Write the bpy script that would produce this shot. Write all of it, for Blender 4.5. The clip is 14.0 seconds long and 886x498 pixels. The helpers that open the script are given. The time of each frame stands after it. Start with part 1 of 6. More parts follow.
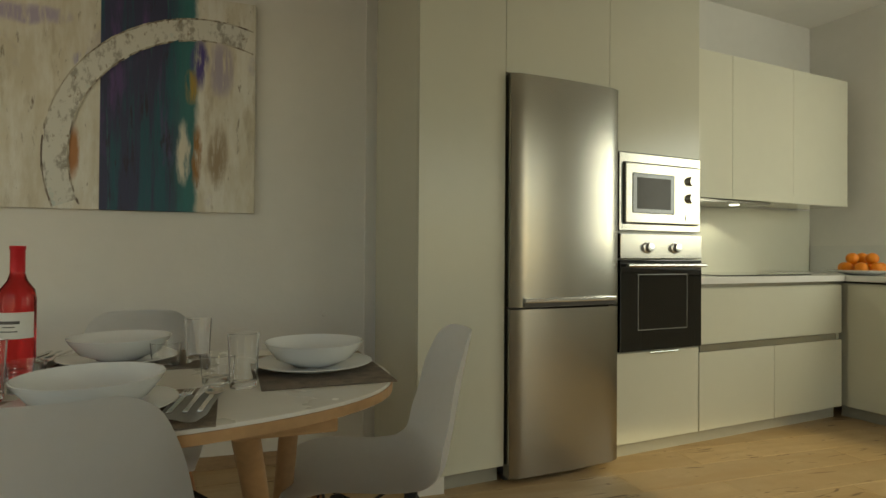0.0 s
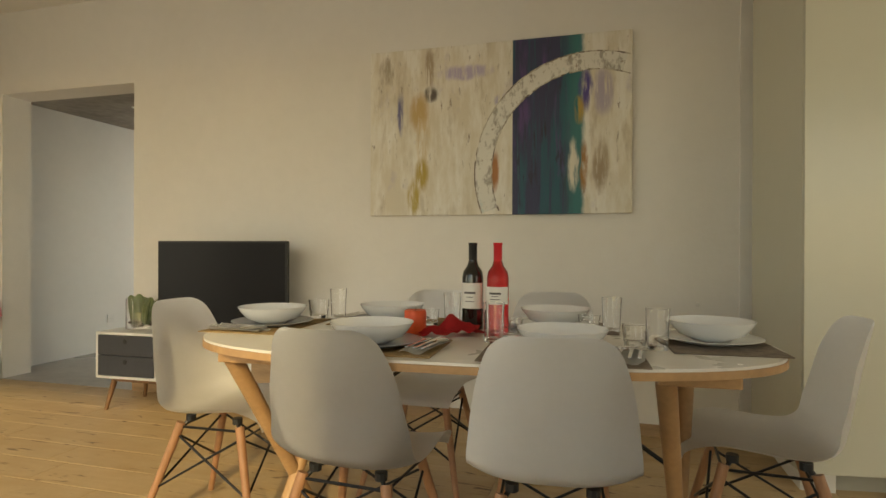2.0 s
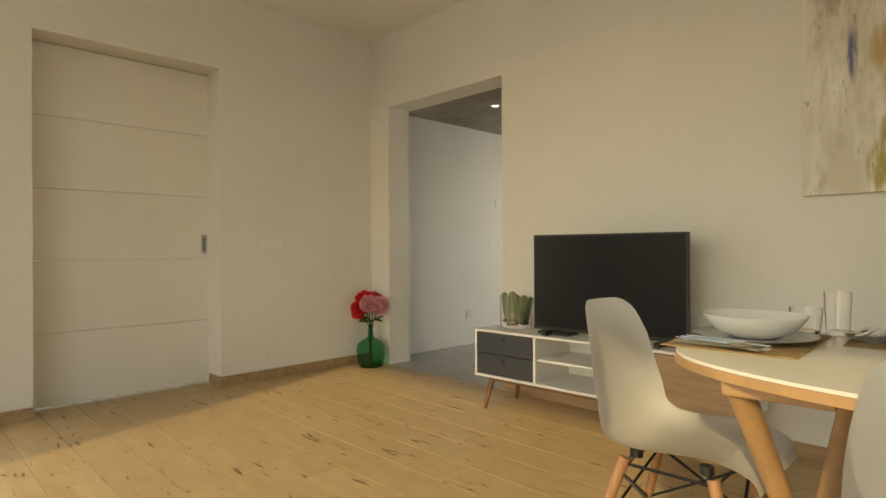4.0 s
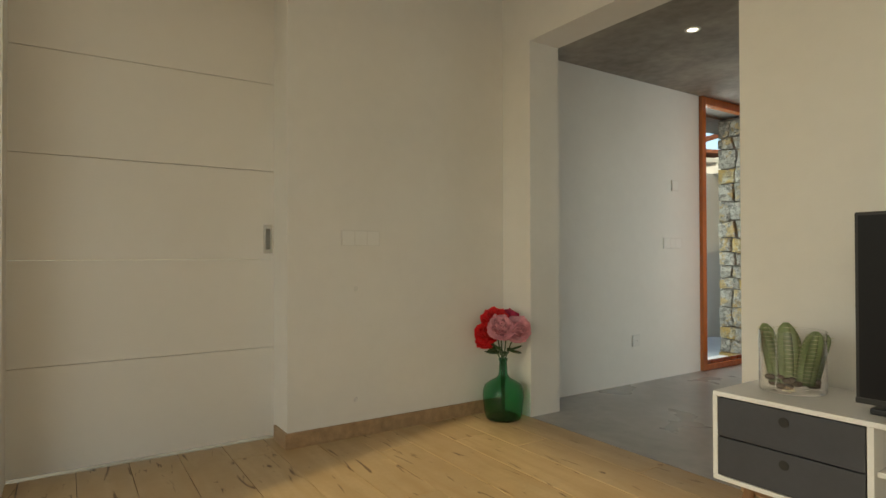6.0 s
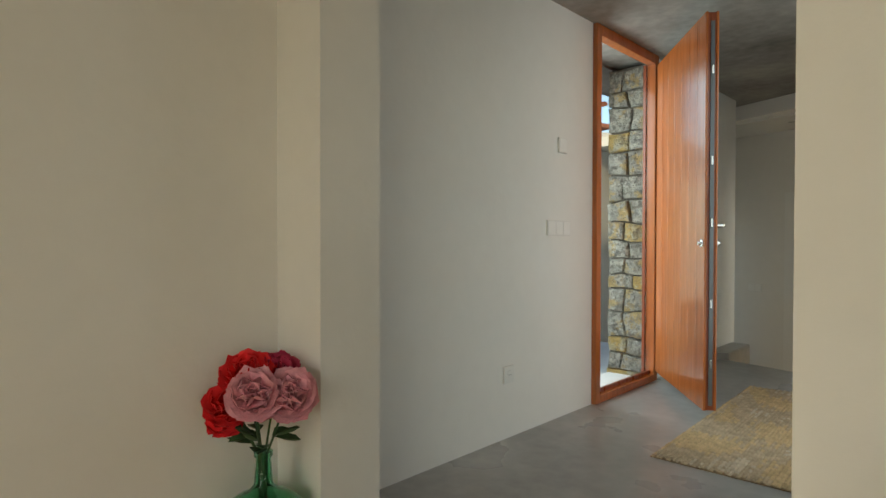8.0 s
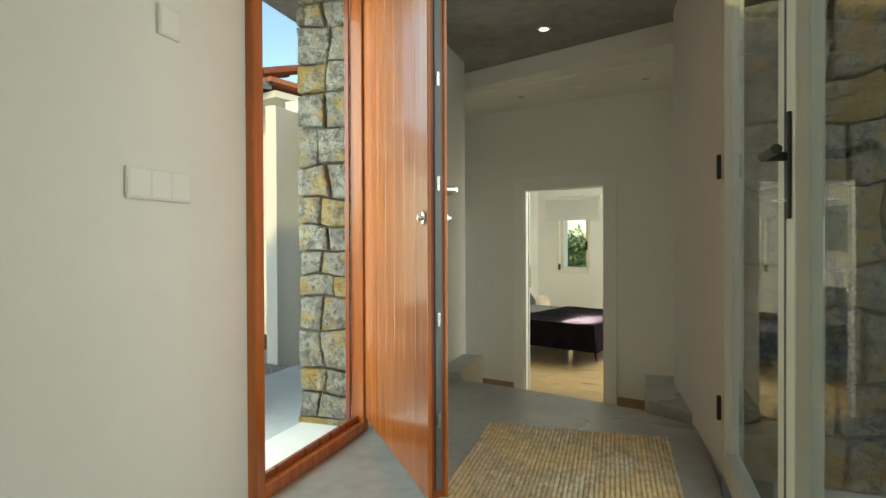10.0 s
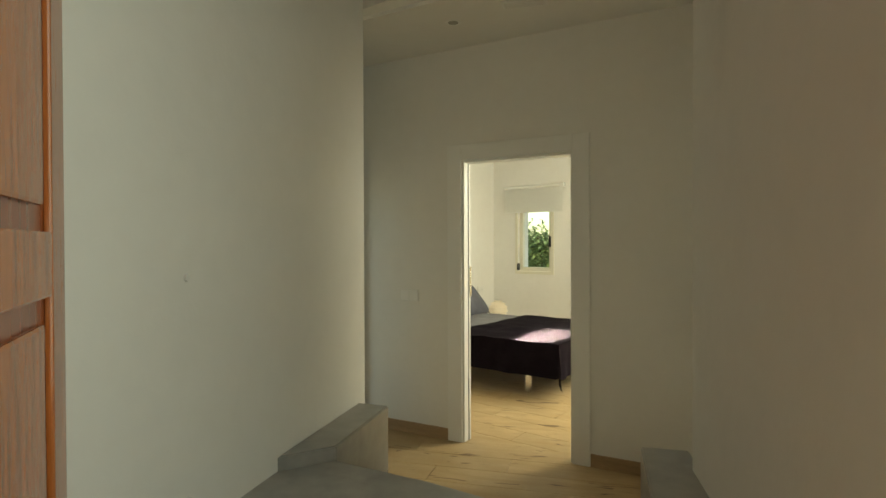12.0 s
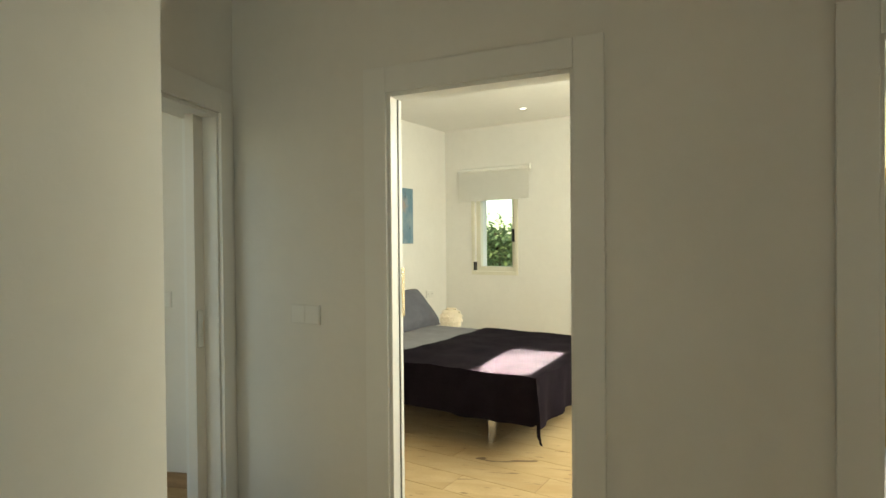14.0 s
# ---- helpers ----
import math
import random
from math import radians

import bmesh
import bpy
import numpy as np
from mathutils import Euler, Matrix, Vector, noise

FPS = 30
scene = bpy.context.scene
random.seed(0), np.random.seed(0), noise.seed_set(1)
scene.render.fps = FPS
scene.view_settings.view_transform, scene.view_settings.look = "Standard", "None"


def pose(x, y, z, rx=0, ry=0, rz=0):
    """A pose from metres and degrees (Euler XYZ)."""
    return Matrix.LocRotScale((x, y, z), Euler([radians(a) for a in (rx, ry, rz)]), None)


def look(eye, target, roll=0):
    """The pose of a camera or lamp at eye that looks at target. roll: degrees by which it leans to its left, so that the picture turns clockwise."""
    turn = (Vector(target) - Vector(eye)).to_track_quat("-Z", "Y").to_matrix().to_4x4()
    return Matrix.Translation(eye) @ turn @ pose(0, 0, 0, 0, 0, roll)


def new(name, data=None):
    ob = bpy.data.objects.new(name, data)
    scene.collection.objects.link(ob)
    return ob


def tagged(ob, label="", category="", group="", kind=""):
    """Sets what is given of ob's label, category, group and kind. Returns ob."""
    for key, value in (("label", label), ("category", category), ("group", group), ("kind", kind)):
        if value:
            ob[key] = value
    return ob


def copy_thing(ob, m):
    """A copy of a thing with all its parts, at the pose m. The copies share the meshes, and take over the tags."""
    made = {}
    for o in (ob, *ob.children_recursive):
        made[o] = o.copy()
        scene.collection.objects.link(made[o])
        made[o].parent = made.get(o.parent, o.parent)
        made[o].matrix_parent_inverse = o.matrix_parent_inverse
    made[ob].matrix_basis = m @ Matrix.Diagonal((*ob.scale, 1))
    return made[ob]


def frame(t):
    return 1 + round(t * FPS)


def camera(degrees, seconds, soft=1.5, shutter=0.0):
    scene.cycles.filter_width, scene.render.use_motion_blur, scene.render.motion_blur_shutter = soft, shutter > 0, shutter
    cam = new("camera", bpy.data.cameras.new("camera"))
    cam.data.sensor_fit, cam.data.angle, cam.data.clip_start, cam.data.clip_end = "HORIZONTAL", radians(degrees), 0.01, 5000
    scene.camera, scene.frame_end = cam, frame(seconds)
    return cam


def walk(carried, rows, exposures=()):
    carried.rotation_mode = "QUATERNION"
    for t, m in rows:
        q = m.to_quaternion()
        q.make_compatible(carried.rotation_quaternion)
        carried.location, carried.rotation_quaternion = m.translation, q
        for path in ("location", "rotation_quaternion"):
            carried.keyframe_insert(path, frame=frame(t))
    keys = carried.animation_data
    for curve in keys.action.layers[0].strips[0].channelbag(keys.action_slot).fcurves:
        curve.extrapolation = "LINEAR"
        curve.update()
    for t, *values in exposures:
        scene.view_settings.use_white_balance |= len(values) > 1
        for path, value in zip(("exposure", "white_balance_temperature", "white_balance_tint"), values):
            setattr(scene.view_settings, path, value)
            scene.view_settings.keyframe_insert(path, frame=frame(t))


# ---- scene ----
cam = camera(75.3, 14.0)
PATH = [
    (0, (-0.636, -2.98, 1.045), (-0.038, -1.072, 1.063), 0.4),
    (0.5, (-0.676, -3.112, 1.046), (-0.297, -1.148, 1.056), 0.5),
    (1, (-0.675, -3.252, 1.036), (-0.646, -1.252, 1.042), 0.3),
    (1.5, (-0.723, -3.331, 1.032), (-0.995, -1.349, 1.034), 0.3),
    (2, (-0.818, -3.388, 1.04), (-1.364, -1.463, 1.035), 0.2),
    (2.5, (-0.908, -3.382, 1.029), (-1.7, -1.545, 1.032), 0.3),
    (3, (-1.059, -3.353, 1.02), (-2.071, -1.628, 1.02), 0.1),
    (3.5, (-1.253, -3.264, 1.011), (-2.49, -1.692, 1.01), -0.2),
    (4, (-1.5, -3.147, 0.995), (-2.927, -1.746, 0.996), -0.3),
    (4.2, (-1.628, -3.111, 0.962), (-3.104, -1.762, 0.984), -0.2),
    (6.3, (-3.016, -2.12, 0.952), (-4.691, -1.028, 0.967), -0.2),
    (6.5, (-3.143, -2.004, 0.959), (-4.817, -0.91, 0.969), -0.3),
    (7, (-3.428, -1.683, 0.943), (-5.071, -0.543, 0.947), -0.3),
    (7.5, (-3.668, -1.375, 0.951), (-5.21, -0.102, 0.941), 0.1),
    (8, (-3.884, -1.006, 0.974), (-5.269, 0.437, 0.946), 0.1),
    (8.5, (-4.056, -0.65, 0.946), (-5.259, 0.947, 0.922), -0.1),
    (9, (-4.213, -0.265, 0.919), (-5.18, 1.485, 0.894), 0.1),
    (9.2, (-4.257, -0.118, 0.911), (-5.139, 1.677, 0.889), 0.0),
    (11.3, (-4.43, 1.393, 0.845), (-4.935, 3.328, 0.828), -0.1),
    (11.5, (-4.441, 1.557, 0.838), (-4.946, 3.492, 0.823), -0.1),
    (11.6, (-4.464, 1.66, 0.832), (-4.964, 3.596, 0.82), -0.2),
    (12, (-4.47, 1.997, 0.836), (-4.994, 3.926, 0.816), -0.2),
    (12.5, (-4.527, 2.387, 0.828), (-5.05, 4.318, 0.811), -0.3),
    (13, (-4.588, 2.755, 0.807), (-5.105, 4.687, 0.789), -0.3),
    (13.5, (-4.651, 3.11, 0.803), (-5.142, 5.049, 0.785), -0.7),
    (14, (-4.697, 3.452, 0.783), (-5.068, 5.418, 0.759), -0.5),
]
walk(cam, [(t, look(eye, target, roll)) for t, eye, target, roll in PATH],
     exposures=[(0, -1.50, 7000, -4), (1.5, -1.05, 7500, 3), (3, -0.88, 7700, 3), (4.2, -0.95, 7500, 2), (6.5, -1.10, 6800, 1), (7.5, -1.10, 6700, 1), (8.5, -0.95, 6600, 0),
                (9.2, -0.70, 6700, -5), (11.3, -0.80, 7800, -7), (12.5, -0.52, 8300, -7), (14, -0.42, 7500, -6)])

# ---- world and sun ----
SUN_TRAVEL = Vector((-0.25, 0.87, -0.48)).normalized()
world = bpy.data.worlds.new("sky_world")
scene.world = world
world.use_nodes = True
wt = world.node_tree
sky = wt.nodes.new("ShaderNodeTexSky")
sky.sky_type = 'NISHITA'
sky.sun_disc = False
sky.sun_elevation = math.asin(-SUN_TRAVEL.z)
sky.sun_rotation = math.atan2(-SUN_TRAVEL.x, -SUN_TRAVEL.y)
wt.nodes["Background"].inputs["Strength"].default_value = 0.42
wt.links.new(sky.outputs[0], wt.nodes["Background"].inputs["Color"])
sun = new("sun", bpy.data.lights.new("sun", 'SUN'))
sun.data.energy, sun.data.angle, sun.data.color = 4.4, radians(2.0), (1.0, 0.79, 0.44)
sun.matrix_world = look((0, 0, 12), Vector((0, 0, 12)) + SUN_TRAVEL)


def window_light(x, y, z, width, height, target, watts, color=(1.0, 0.97, 0.92)):
    """An area lamp standing in for daylight through one opening."""
    lamp = new("window_light", bpy.data.lights.new("window_light", 'AREA'))
    lamp.data.shape, lamp.data.size, lamp.data.size_y = 'RECTANGLE', width, height
    lamp.data.energy, lamp.data.color = watts, color
    lamp.matrix_world = look((x, y, z), target)
    return lamp


window_light(-2.6, -4.5, 1.2, 3.4, 2.2, (-2.2, 0, 0.9), 9, (0.90, 0.94, 1.0))
window_light(2.85, -4.5, 1.25, 1.6, 2.2, (3.0, 0, 1.3), 12, (1.0, 0.96, 0.86))
# lamp in an unseen west opening, added to brighten the return beside the cabinets
window_light(-5.75, -3.55, 1.2, 1.15, 2.1, (0, -1.0, 1.5), 40, (1.0, 0.95, 0.86))
window_light(-6.15, 2.3, 1.2, 0.9, 2.0, (-4, 2.4, 0.7), 50, (0.80, 0.93, 1.0))
window_light(-4.16, 2.2, 1.2, 1.1, 1.9, (-5.6, 2.2, 1.1), 21, (0.90, 0.97, 1.0))
window_light(-3.2, 7.0, 0.7, 0.8, 1.6, (-3.4, 5, 0.4), 36, (1.0, 0.99, 0.95))


# ---- materials ----
def mat(name, color, rough=0.5, metal=0.0, var=0.12, scale=6.0, bump=0.0, bscale=60.0, stretch=(1, 1, 1),
        rand=0.0, color2=None, spec=0.5, trans=0.0, ior=1.45, coat=0.0, alpha=1.0):
    """A surface with variation at two scales, fine relief and uneven gloss."""
    m = bpy.data.materials.new(name)
    m.use_nodes = True
    nt = m.node_tree
    b = nt.nodes["Principled BSDF"]
    N, L = nt.nodes.new, nt.links.new
    b.inputs["Metallic"].default_value = metal
    b.inputs["Specular IOR Level"].default_value = spec
    b.inputs["Transmission Weight"].default_value = trans
    b.inputs["IOR"].default_value = ior
    b.inputs["Coat Weight"].default_value = coat
    co = N("ShaderNodeTexCoord")
    mp = N("ShaderNodeMapping")
    mp.inputs["Scale"].default_value = stretch
    L(co.outputs["Object"], mp.inputs["Vector"])
    n1 = N("ShaderNodeTexNoise")
    n1.inputs["Scale"].default_value, n1.inputs["Detail"].default_value = scale, 6
    L(mp.outputs[0], n1.inputs["Vector"])
    n2 = N("ShaderNodeTexNoise")
    n2.inputs["Scale"].default_value, n2.inputs["Detail"].default_value = scale * 9, 4
    L(mp.outputs[0], n2.inputs["Vector"])
    mixf = N("ShaderNodeMath")
    mixf.operation = 'MULTIPLY_ADD'
    L(n2.outputs[0], mixf.inputs[0])
    mixf.inputs[1].default_value = 0.45
    L(n1.outputs[0], mixf.inputs[2])
    mr = N("ShaderNodeMapRange")
    mr.inputs["From Min"].default_value, mr.inputs["From Max"].default_value = 0.45, 1.0
    L(mixf.outputs[0], mr.inputs["Value"])
    mx = N("ShaderNodeMix")
    mx.data_type = 'RGBA'
    c2 = color2 or tuple(max(0.0, c * (1 - var)) for c in color)
    c1 = tuple(min(1.0, c * (1 + var * 0.4)) for c in color) if not color2 else color
    mx.inputs["A"].default_value, mx.inputs["B"].default_value = (*c1, 1), (*c2, 1)
    L(mr.outputs[0], mx.inputs["Factor"])
    out = mx.outputs["Result"]
    if rand:
        oi = N("ShaderNodeObjectInfo")
        hs = N("ShaderNodeHueSaturation")
        mv = N("ShaderNodeMapRange")
        mv.inputs["To Min"].default_value, mv.inputs["To Max"].default_value = 1 - rand, 1 + rand
        L(oi.outputs["Random"], mv.inputs["Value"])
        L(mv.outputs[0], hs.inputs["Value"])
        L(out, hs.inputs["Color"])
        out = hs.outputs[0]
    L(out, b.inputs["Base Color"])
    rr = N("ShaderNodeMapRange")
    rr.inputs["To Min"].default_value, rr.inputs["To Max"].default_value = max(0.02, rough * 0.85), min(1, rough * 1.15)
    L(n1.outputs[0], rr.inputs["Value"])
    L(rr.outputs[0], b.inputs["Roughness"])
    if bump:
        nb = N("ShaderNodeTexNoise")
        nb.inputs["Scale"].default_value, nb.inputs["Detail"].default_value = bscale, 5
        L(mp.outputs[0], nb.inputs["Vector"])
        bp = N("ShaderNodeBump")
        bp.inputs["Strength"].default_value, bp.inputs["Distance"].default_value = bump, 0.01
        L(nb.outputs[0], bp.inputs["Height"])
        L(bp.outputs[0], b.inputs["Normal"])
    return m


def plank_mat(name, light, dark):
    """Oak look: long grain, dark cracks and knots, every plank a little different."""
    m = mat(name, light, 0.42, var=0.2, rand=0.10)
    nt = m.node_tree
    b = nt.nodes["Principled BSDF"]
    N, L = nt.nodes.new, nt.links.new
    base = b.inputs["Base Color"].links[0].from_socket
    geo, oi = N("ShaderNodeNewGeometry"), N("ShaderNodeObjectInfo")
    off = N("ShaderNodeVectorMath")
    off.operation = 'MULTIPLY_ADD'
    L(oi.outputs["Random"], off.inputs[0])
    off.inputs[1].default_value = (37, 53, 11)
    L(geo.outputs["Position"], off.inputs[2])
    mp = N("ShaderNodeMapping")
    mp.inputs["Scale"].default_value = (0.8, 5, 1)
    L(off.outputs[0], mp.inputs["Vector"])
    grain = N("ShaderNodeTexNoise")
    grain.inputs["Scale"].default_value, grain.inputs["Detail"].default_value, grain.inputs["Distortion"].default_value = 2.2, 8, 0.8
    L(mp.outputs[0], grain.inputs["Vector"])
    r1 = N("ShaderNodeValToRGB")
    r1.color_ramp.elements[0].position, r1.color_ramp.elements[1].position = 0.24, 0.74
    L(grain.outputs[0], r1.inputs[0])
    mx = N("ShaderNodeMix")
    mx.data_type = 'RGBA'
    mx.inputs["A"].default_value = (*dark, 1)
    L(r1.outputs[0], mx.inputs["Factor"])
    L(base, mx.inputs["B"])
    mp2 = N("ShaderNodeMapping")
    mp2.inputs["Scale"].default_value = (1.3, 7, 1)
    L(off.outputs[0], mp2.inputs["Vector"])
    crack = N("ShaderNodeTexNoise")
    crack.inputs["Scale"].default_value, crack.inputs["Detail"].default_value, crack.inputs["Distortion"].default_value = 2.6, 3, 1.6
    L(mp2.outputs[0], crack.inputs["Vector"])
    r2 = N("ShaderNodeValToRGB")
    r2.color_ramp.elements[0].position, r2.color_ramp.elements[1].position = 0.30, 0.36
    L(crack.outputs[0], r2.inputs[0])
    mx2 = N("ShaderNodeMix")
    mx2.data_type = 'RGBA'
    mx2.inputs["A"].default_value = (dark[0] * 0.35, dark[1] * 0.3, dark[2] * 0.28, 1)
    L(r2.outputs[0], mx2.inputs["Factor"])
    L(mx.outputs["Result"], mx2.inputs["B"])
    L(mx2.outputs["Result"], b.inputs["Base Color"])
    bp = N("ShaderNodeBump")
    bp.inputs["Strength"].default_value, bp.inputs["Distance"].default_value = 0.25, 0.003
    L(grain.outputs[0], bp.inputs["Height"])
    L(bp.outputs[0], b.inputs["Normal"])
    return m


def glass_mat(name, color=(1, 1, 1), rough=0.0, ior=1.45):
    m = bpy.data.materials.new(name)
    m.use_nodes = True
    b = m.node_tree.nodes["Principled BSDF"]
    b.inputs["Base Color"].default_value = (*color, 1)
    b.inputs["Roughness"].default_value = rough
    b.inputs["Transmission Weight"].default_value = 1
    b.inputs["IOR"].default_value = ior
    return m


def glow_mat(name, color, strength):
    m = bpy.data.materials.new(name)
    m.use_nodes = True
    b = m.node_tree.nodes["Principled BSDF"]
    b.inputs["Base Color"].default_value = (*color, 1)
    b.inputs["Emission Color"].default_value = (*color, 1)
    b.inputs["Emission Strength"].default_value = strength
    return m


PLASTER = mat("white_plaster", (0.78, 0.76, 0.72), 0.85, var=0.05, scale=1.4, bump=0.12, bscale=28)
CEIL = mat("ceiling_paint", (0.80, 0.78, 0.74), 0.9, var=0.04, scale=1.2, bump=0.05, bscale=30)
CONCRETE = mat("polished_concrete", (0.38, 0.37, 0.35), 0.28, var=0.38, scale=1.6)
SLAB = mat("raw_concrete", (0.33, 0.31, 0.28), 0.75, var=0.5, scale=1.7, bump=0.25, bscale=22)
OAK = plank_mat("oak_plank", (0.55, 0.41, 0.235), (0.43, 0.29, 0.145))
OAKB = mat("oak_trim", (0.42, 0.28, 0.16), 0.45, var=0.35, scale=3, stretch=(1, 8, 8), bump=0.1, bscale=30)
JOINT = mat("floor_joint", (0.09, 0.06, 0.035), 0.8, scale=8)
LACQUER = mat("white_lacquer", (0.80, 0.79, 0.76), 0.33, var=0.03, scale=2)
DOORW = mat("door_lacquer", (0.78, 0.75, 0.70), 0.4, var=0.03, scale=2)
KITCH = mat("greige_lacquer", (0.60, 0.59, 0.49), 0.22, var=0.03, scale=1.5)
KGLOSS = mat("gloss_lacquer", (0.74, 0.73, 0.62), 0.10, var=0.03, scale=1.5, coat=0.4)
PLINTH = mat("plinth_greige", (0.36, 0.35, 0.30), 0.4, var=0.08, scale=3)
COUNTER = mat("white_worktop", (0.74, 0.73, 0.70), 0.2, var=0.05, scale=4)
STEEL = mat("brushed_steel", (0.37, 0.355, 0.32), 0.25, 1.0, var=0.02, scale=2, stretch=(1, 1, 14))
CHROME = mat("satin_chrome", (0.7, 0.69, 0.67), 0.18, 1.0, var=0.06, scale=5)
DARKSTEEL = mat("dark_grey_side", (0.06, 0.055, 0.05), 0.45, 0.3, scale=5)
BLACKGLASS = mat("black_glass", (0.008, 0.008, 0.009), 0.04, var=0.1, scale=3, coat=0.5)
SCREEN = mat("tv_screen", (0.010, 0.010, 0.012), 0.30, var=0.1, scale=3, spec=0.2)
BLACK = mat("black_plastic", (0.02, 0.02, 0.02), 0.4, var=0.2, scale=10)
SHELL = mat("white_polypropylene", (0.84, 0.835, 0.83), 0.38, var=0.04, scale=5, bump=0.03, bscale=200)
BEECH = mat("beech_wood", (0.40, 0.205, 0.105), 0.45, var=0.28, scale=9, stretch=(6, 6, 0.7), bump=0.06, bscale=40)
OAKEDGE = mat("table_oak", (0.50, 0.30, 0.145), 0.45, var=0.25, scale=6, bump=0.06, bscale=40)
TABLEW = mat("table_white", (0.80, 0.77, 0.70), 0.28, var=0.04, scale=3)
WALNUT = mat("walnut_leg", (0.20, 0.105, 0.05), 0.45, var=0.3, scale=8, stretch=(6, 6, 1), bump=0.06, bscale=40)
GREYD = mat("charcoal_drawer", (0.055, 0.058, 0.068), 0.5, var=0.15, scale=6)
WIRE = mat("black_wire", (0.025, 0.023, 0.022), 0.4, 0.6, scale=10)
CERAM = mat("white_ceramic", (0.82, 0.82, 0.80), 0.12, var=0.02, scale=4, coat=0.3)
GREYPLATE = mat("grey_ceramic", (0.34, 0.35, 0.37), 0.25, var=0.06, scale=6)
MATW = mat("woven_taupe", (0.25, 0.20, 0.155), 0.85, var=0.4, scale=30, bump=0.6, bscale=220)
MATB = mat("woven_straw", (0.42, 0.29, 0.14), 0.85, var=0.45, scale=30, bump=0.6, bscale=220)
PAPER = mat("paper_napkin", (0.80, 0.79, 0.76), 0.9, var=0.05, scale=20, bump=0.2, bscale=90)
REDN = mat("red_napkin", (0.62, 0.03, 0.035), 0.8, var=0.25, scale=14, bump=0.25, bscale=90)
CANDLE = mat("red_wax", (0.75, 0.10, 0.03), 0.45, var=0.12, scale=10)
GLASS = glass_mat("clear_glass")
PANE = glass_mat("window_pane", (0.97, 1.0, 0.98), 0.0, 1.2)
GREENG = glass_mat("green_bottle_glass", (0.33, 0.72, 0.50), 0.02, 1.3)
ROSE = glass_mat("rose_wine", (0.86, 0.05, 0.055), 0.0, 1.3)
DARKWINE = mat("dark_bottle", (0.012, 0.012, 0.010), 0.05, var=0.2, scale=5, coat=0.6)
REDFOIL = mat("red_foil", (0.62, 0.02, 0.03), 0.3, 0.2, scale=8)
LABEL = mat("paper_label", (0.80, 0.78, 0.72), 0.7, var=0.05, scale=20)
INK = mat("label_ink", (0.12, 0.11, 0.10), 0.7, scale=20)
MAHOG = mat("orange_mahogany", (0.46, 0.135, 0.035), 0.22, var=0.35, scale=4, stretch=(9, 9, 0.6), bump=0.04, bscale=30, coat=0.35)
MAHOGD = mat("red_mahogany", (0.28, 0.065, 0.022), 0.28, var=0.3, scale=4, stretch=(9, 9, 0.6), coat=0.3)
CREAM = mat("cream_aluminium", (0.72, 0.69, 0.57), 0.35, var=0.04, scale=4)
GREYALU = mat("grey_shadow_frame", (0.22, 0.22, 0.21), 0.45, 0.3, scale=5)
LOCKST = mat("dull_lock_steel", (0.17, 0.18, 0.19), 0.5, 0.7, var=0.2, scale=8)
ZINC = mat("zinc", (0.52, 0.53, 0.53), 0.4, 0.8, var=0.2, scale=8)
MORTAR = mat("dark_mortar", (0.20, 0.18, 0.15), 0.95, var=0.4, scale=12, bump=0.5, bscale=40)
JUTE = mat("jute", (0.66, 0.48, 0.26), 0.95, var=0.35, scale=24, bump=0.5, bscale=120, rand=0.0)
# darker jute with the shade between the rug's cords put into its colour
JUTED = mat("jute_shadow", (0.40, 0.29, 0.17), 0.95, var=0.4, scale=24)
JUTEP = mat("jute_pale", (0.66, 0.55, 0.40), 0.95, var=0.4, scale=24, bump=0.5, bscale=120)
JUTEG = mat("jute_grey", (0.56, 0.43, 0.28), 0.95, var=0.4, scale=24, bump=0.5, bscale=120)
LEAF = mat("leaf_green", (0.06, 0.12, 0.045), 0.5, var=0.5, scale=12, rand=0.2)
TREEL = mat("tree_leaf", (0.17, 0.27, 0.14), 0.5, var=0.5, scale=12, rand=0.2)
TREEY = mat("tree_leaf_light", (0.32, 0.44, 0.20), 0.5, var=0.4, scale=12)
LEAFL = mat("light_leaf", (0.20, 0.32, 0.10), 0.5, var=0.4, scale=12)
CACTUS = mat("cactus_skin", (0.24, 0.30, 0.13), 0.6, var=0.35, scale=20, bump=0.2, bscale=60)
PETALR = mat("red_petal", (0.90, 0.035, 0.045), 0.6, var=0.25, scale=25)
PETALP = mat("pink_petal", (0.92, 0.45, 0.52), 0.6, var=0.3, scale=25)
PETALD = mat("deep_pink_petal", (0.65, 0.06, 0.14), 0.6, var=0.25, scale=25)
COVERM = mat("cover_plastic", (0.74, 0.725, 0.69), 0.5, var=0.05, scale=10)
PEBBLE = mat("pebble", (0.20, 0.14, 0.10), 0.5, var=0.5, scale=20)
ORANGE = mat("orange_peel", (0.85, 0.26, 0.015), 0.4, var=0.15, scale=14, bump=0.25, bscale=120)
BEDDARK = mat("dark_bedspread", (0.020, 0.014, 0.022), 0.95, spec=0.15, var=0.3, scale=9, bump=0.2, bscale=60)
BEDGREY = mat("grey_sheet", (0.20, 0.195, 0.21), 0.85, var=0.15, scale=9, bump=0.2, bscale=60)
PILLOWM = mat("slate_pillow", (0.095, 0.095, 0.115), 0.85, var=0.2, scale=9, bump=0.2, bscale=60)
LINEN = mat("white_linen", (0.80, 0.80, 0.80), 0.85, var=0.05, scale=9, bump=0.15, bscale=60)
BLIND = mat("blind_fabric", (0.80, 0.79, 0.75), 0.8, var=0.03, scale=20)
bn = BLIND.node_tree
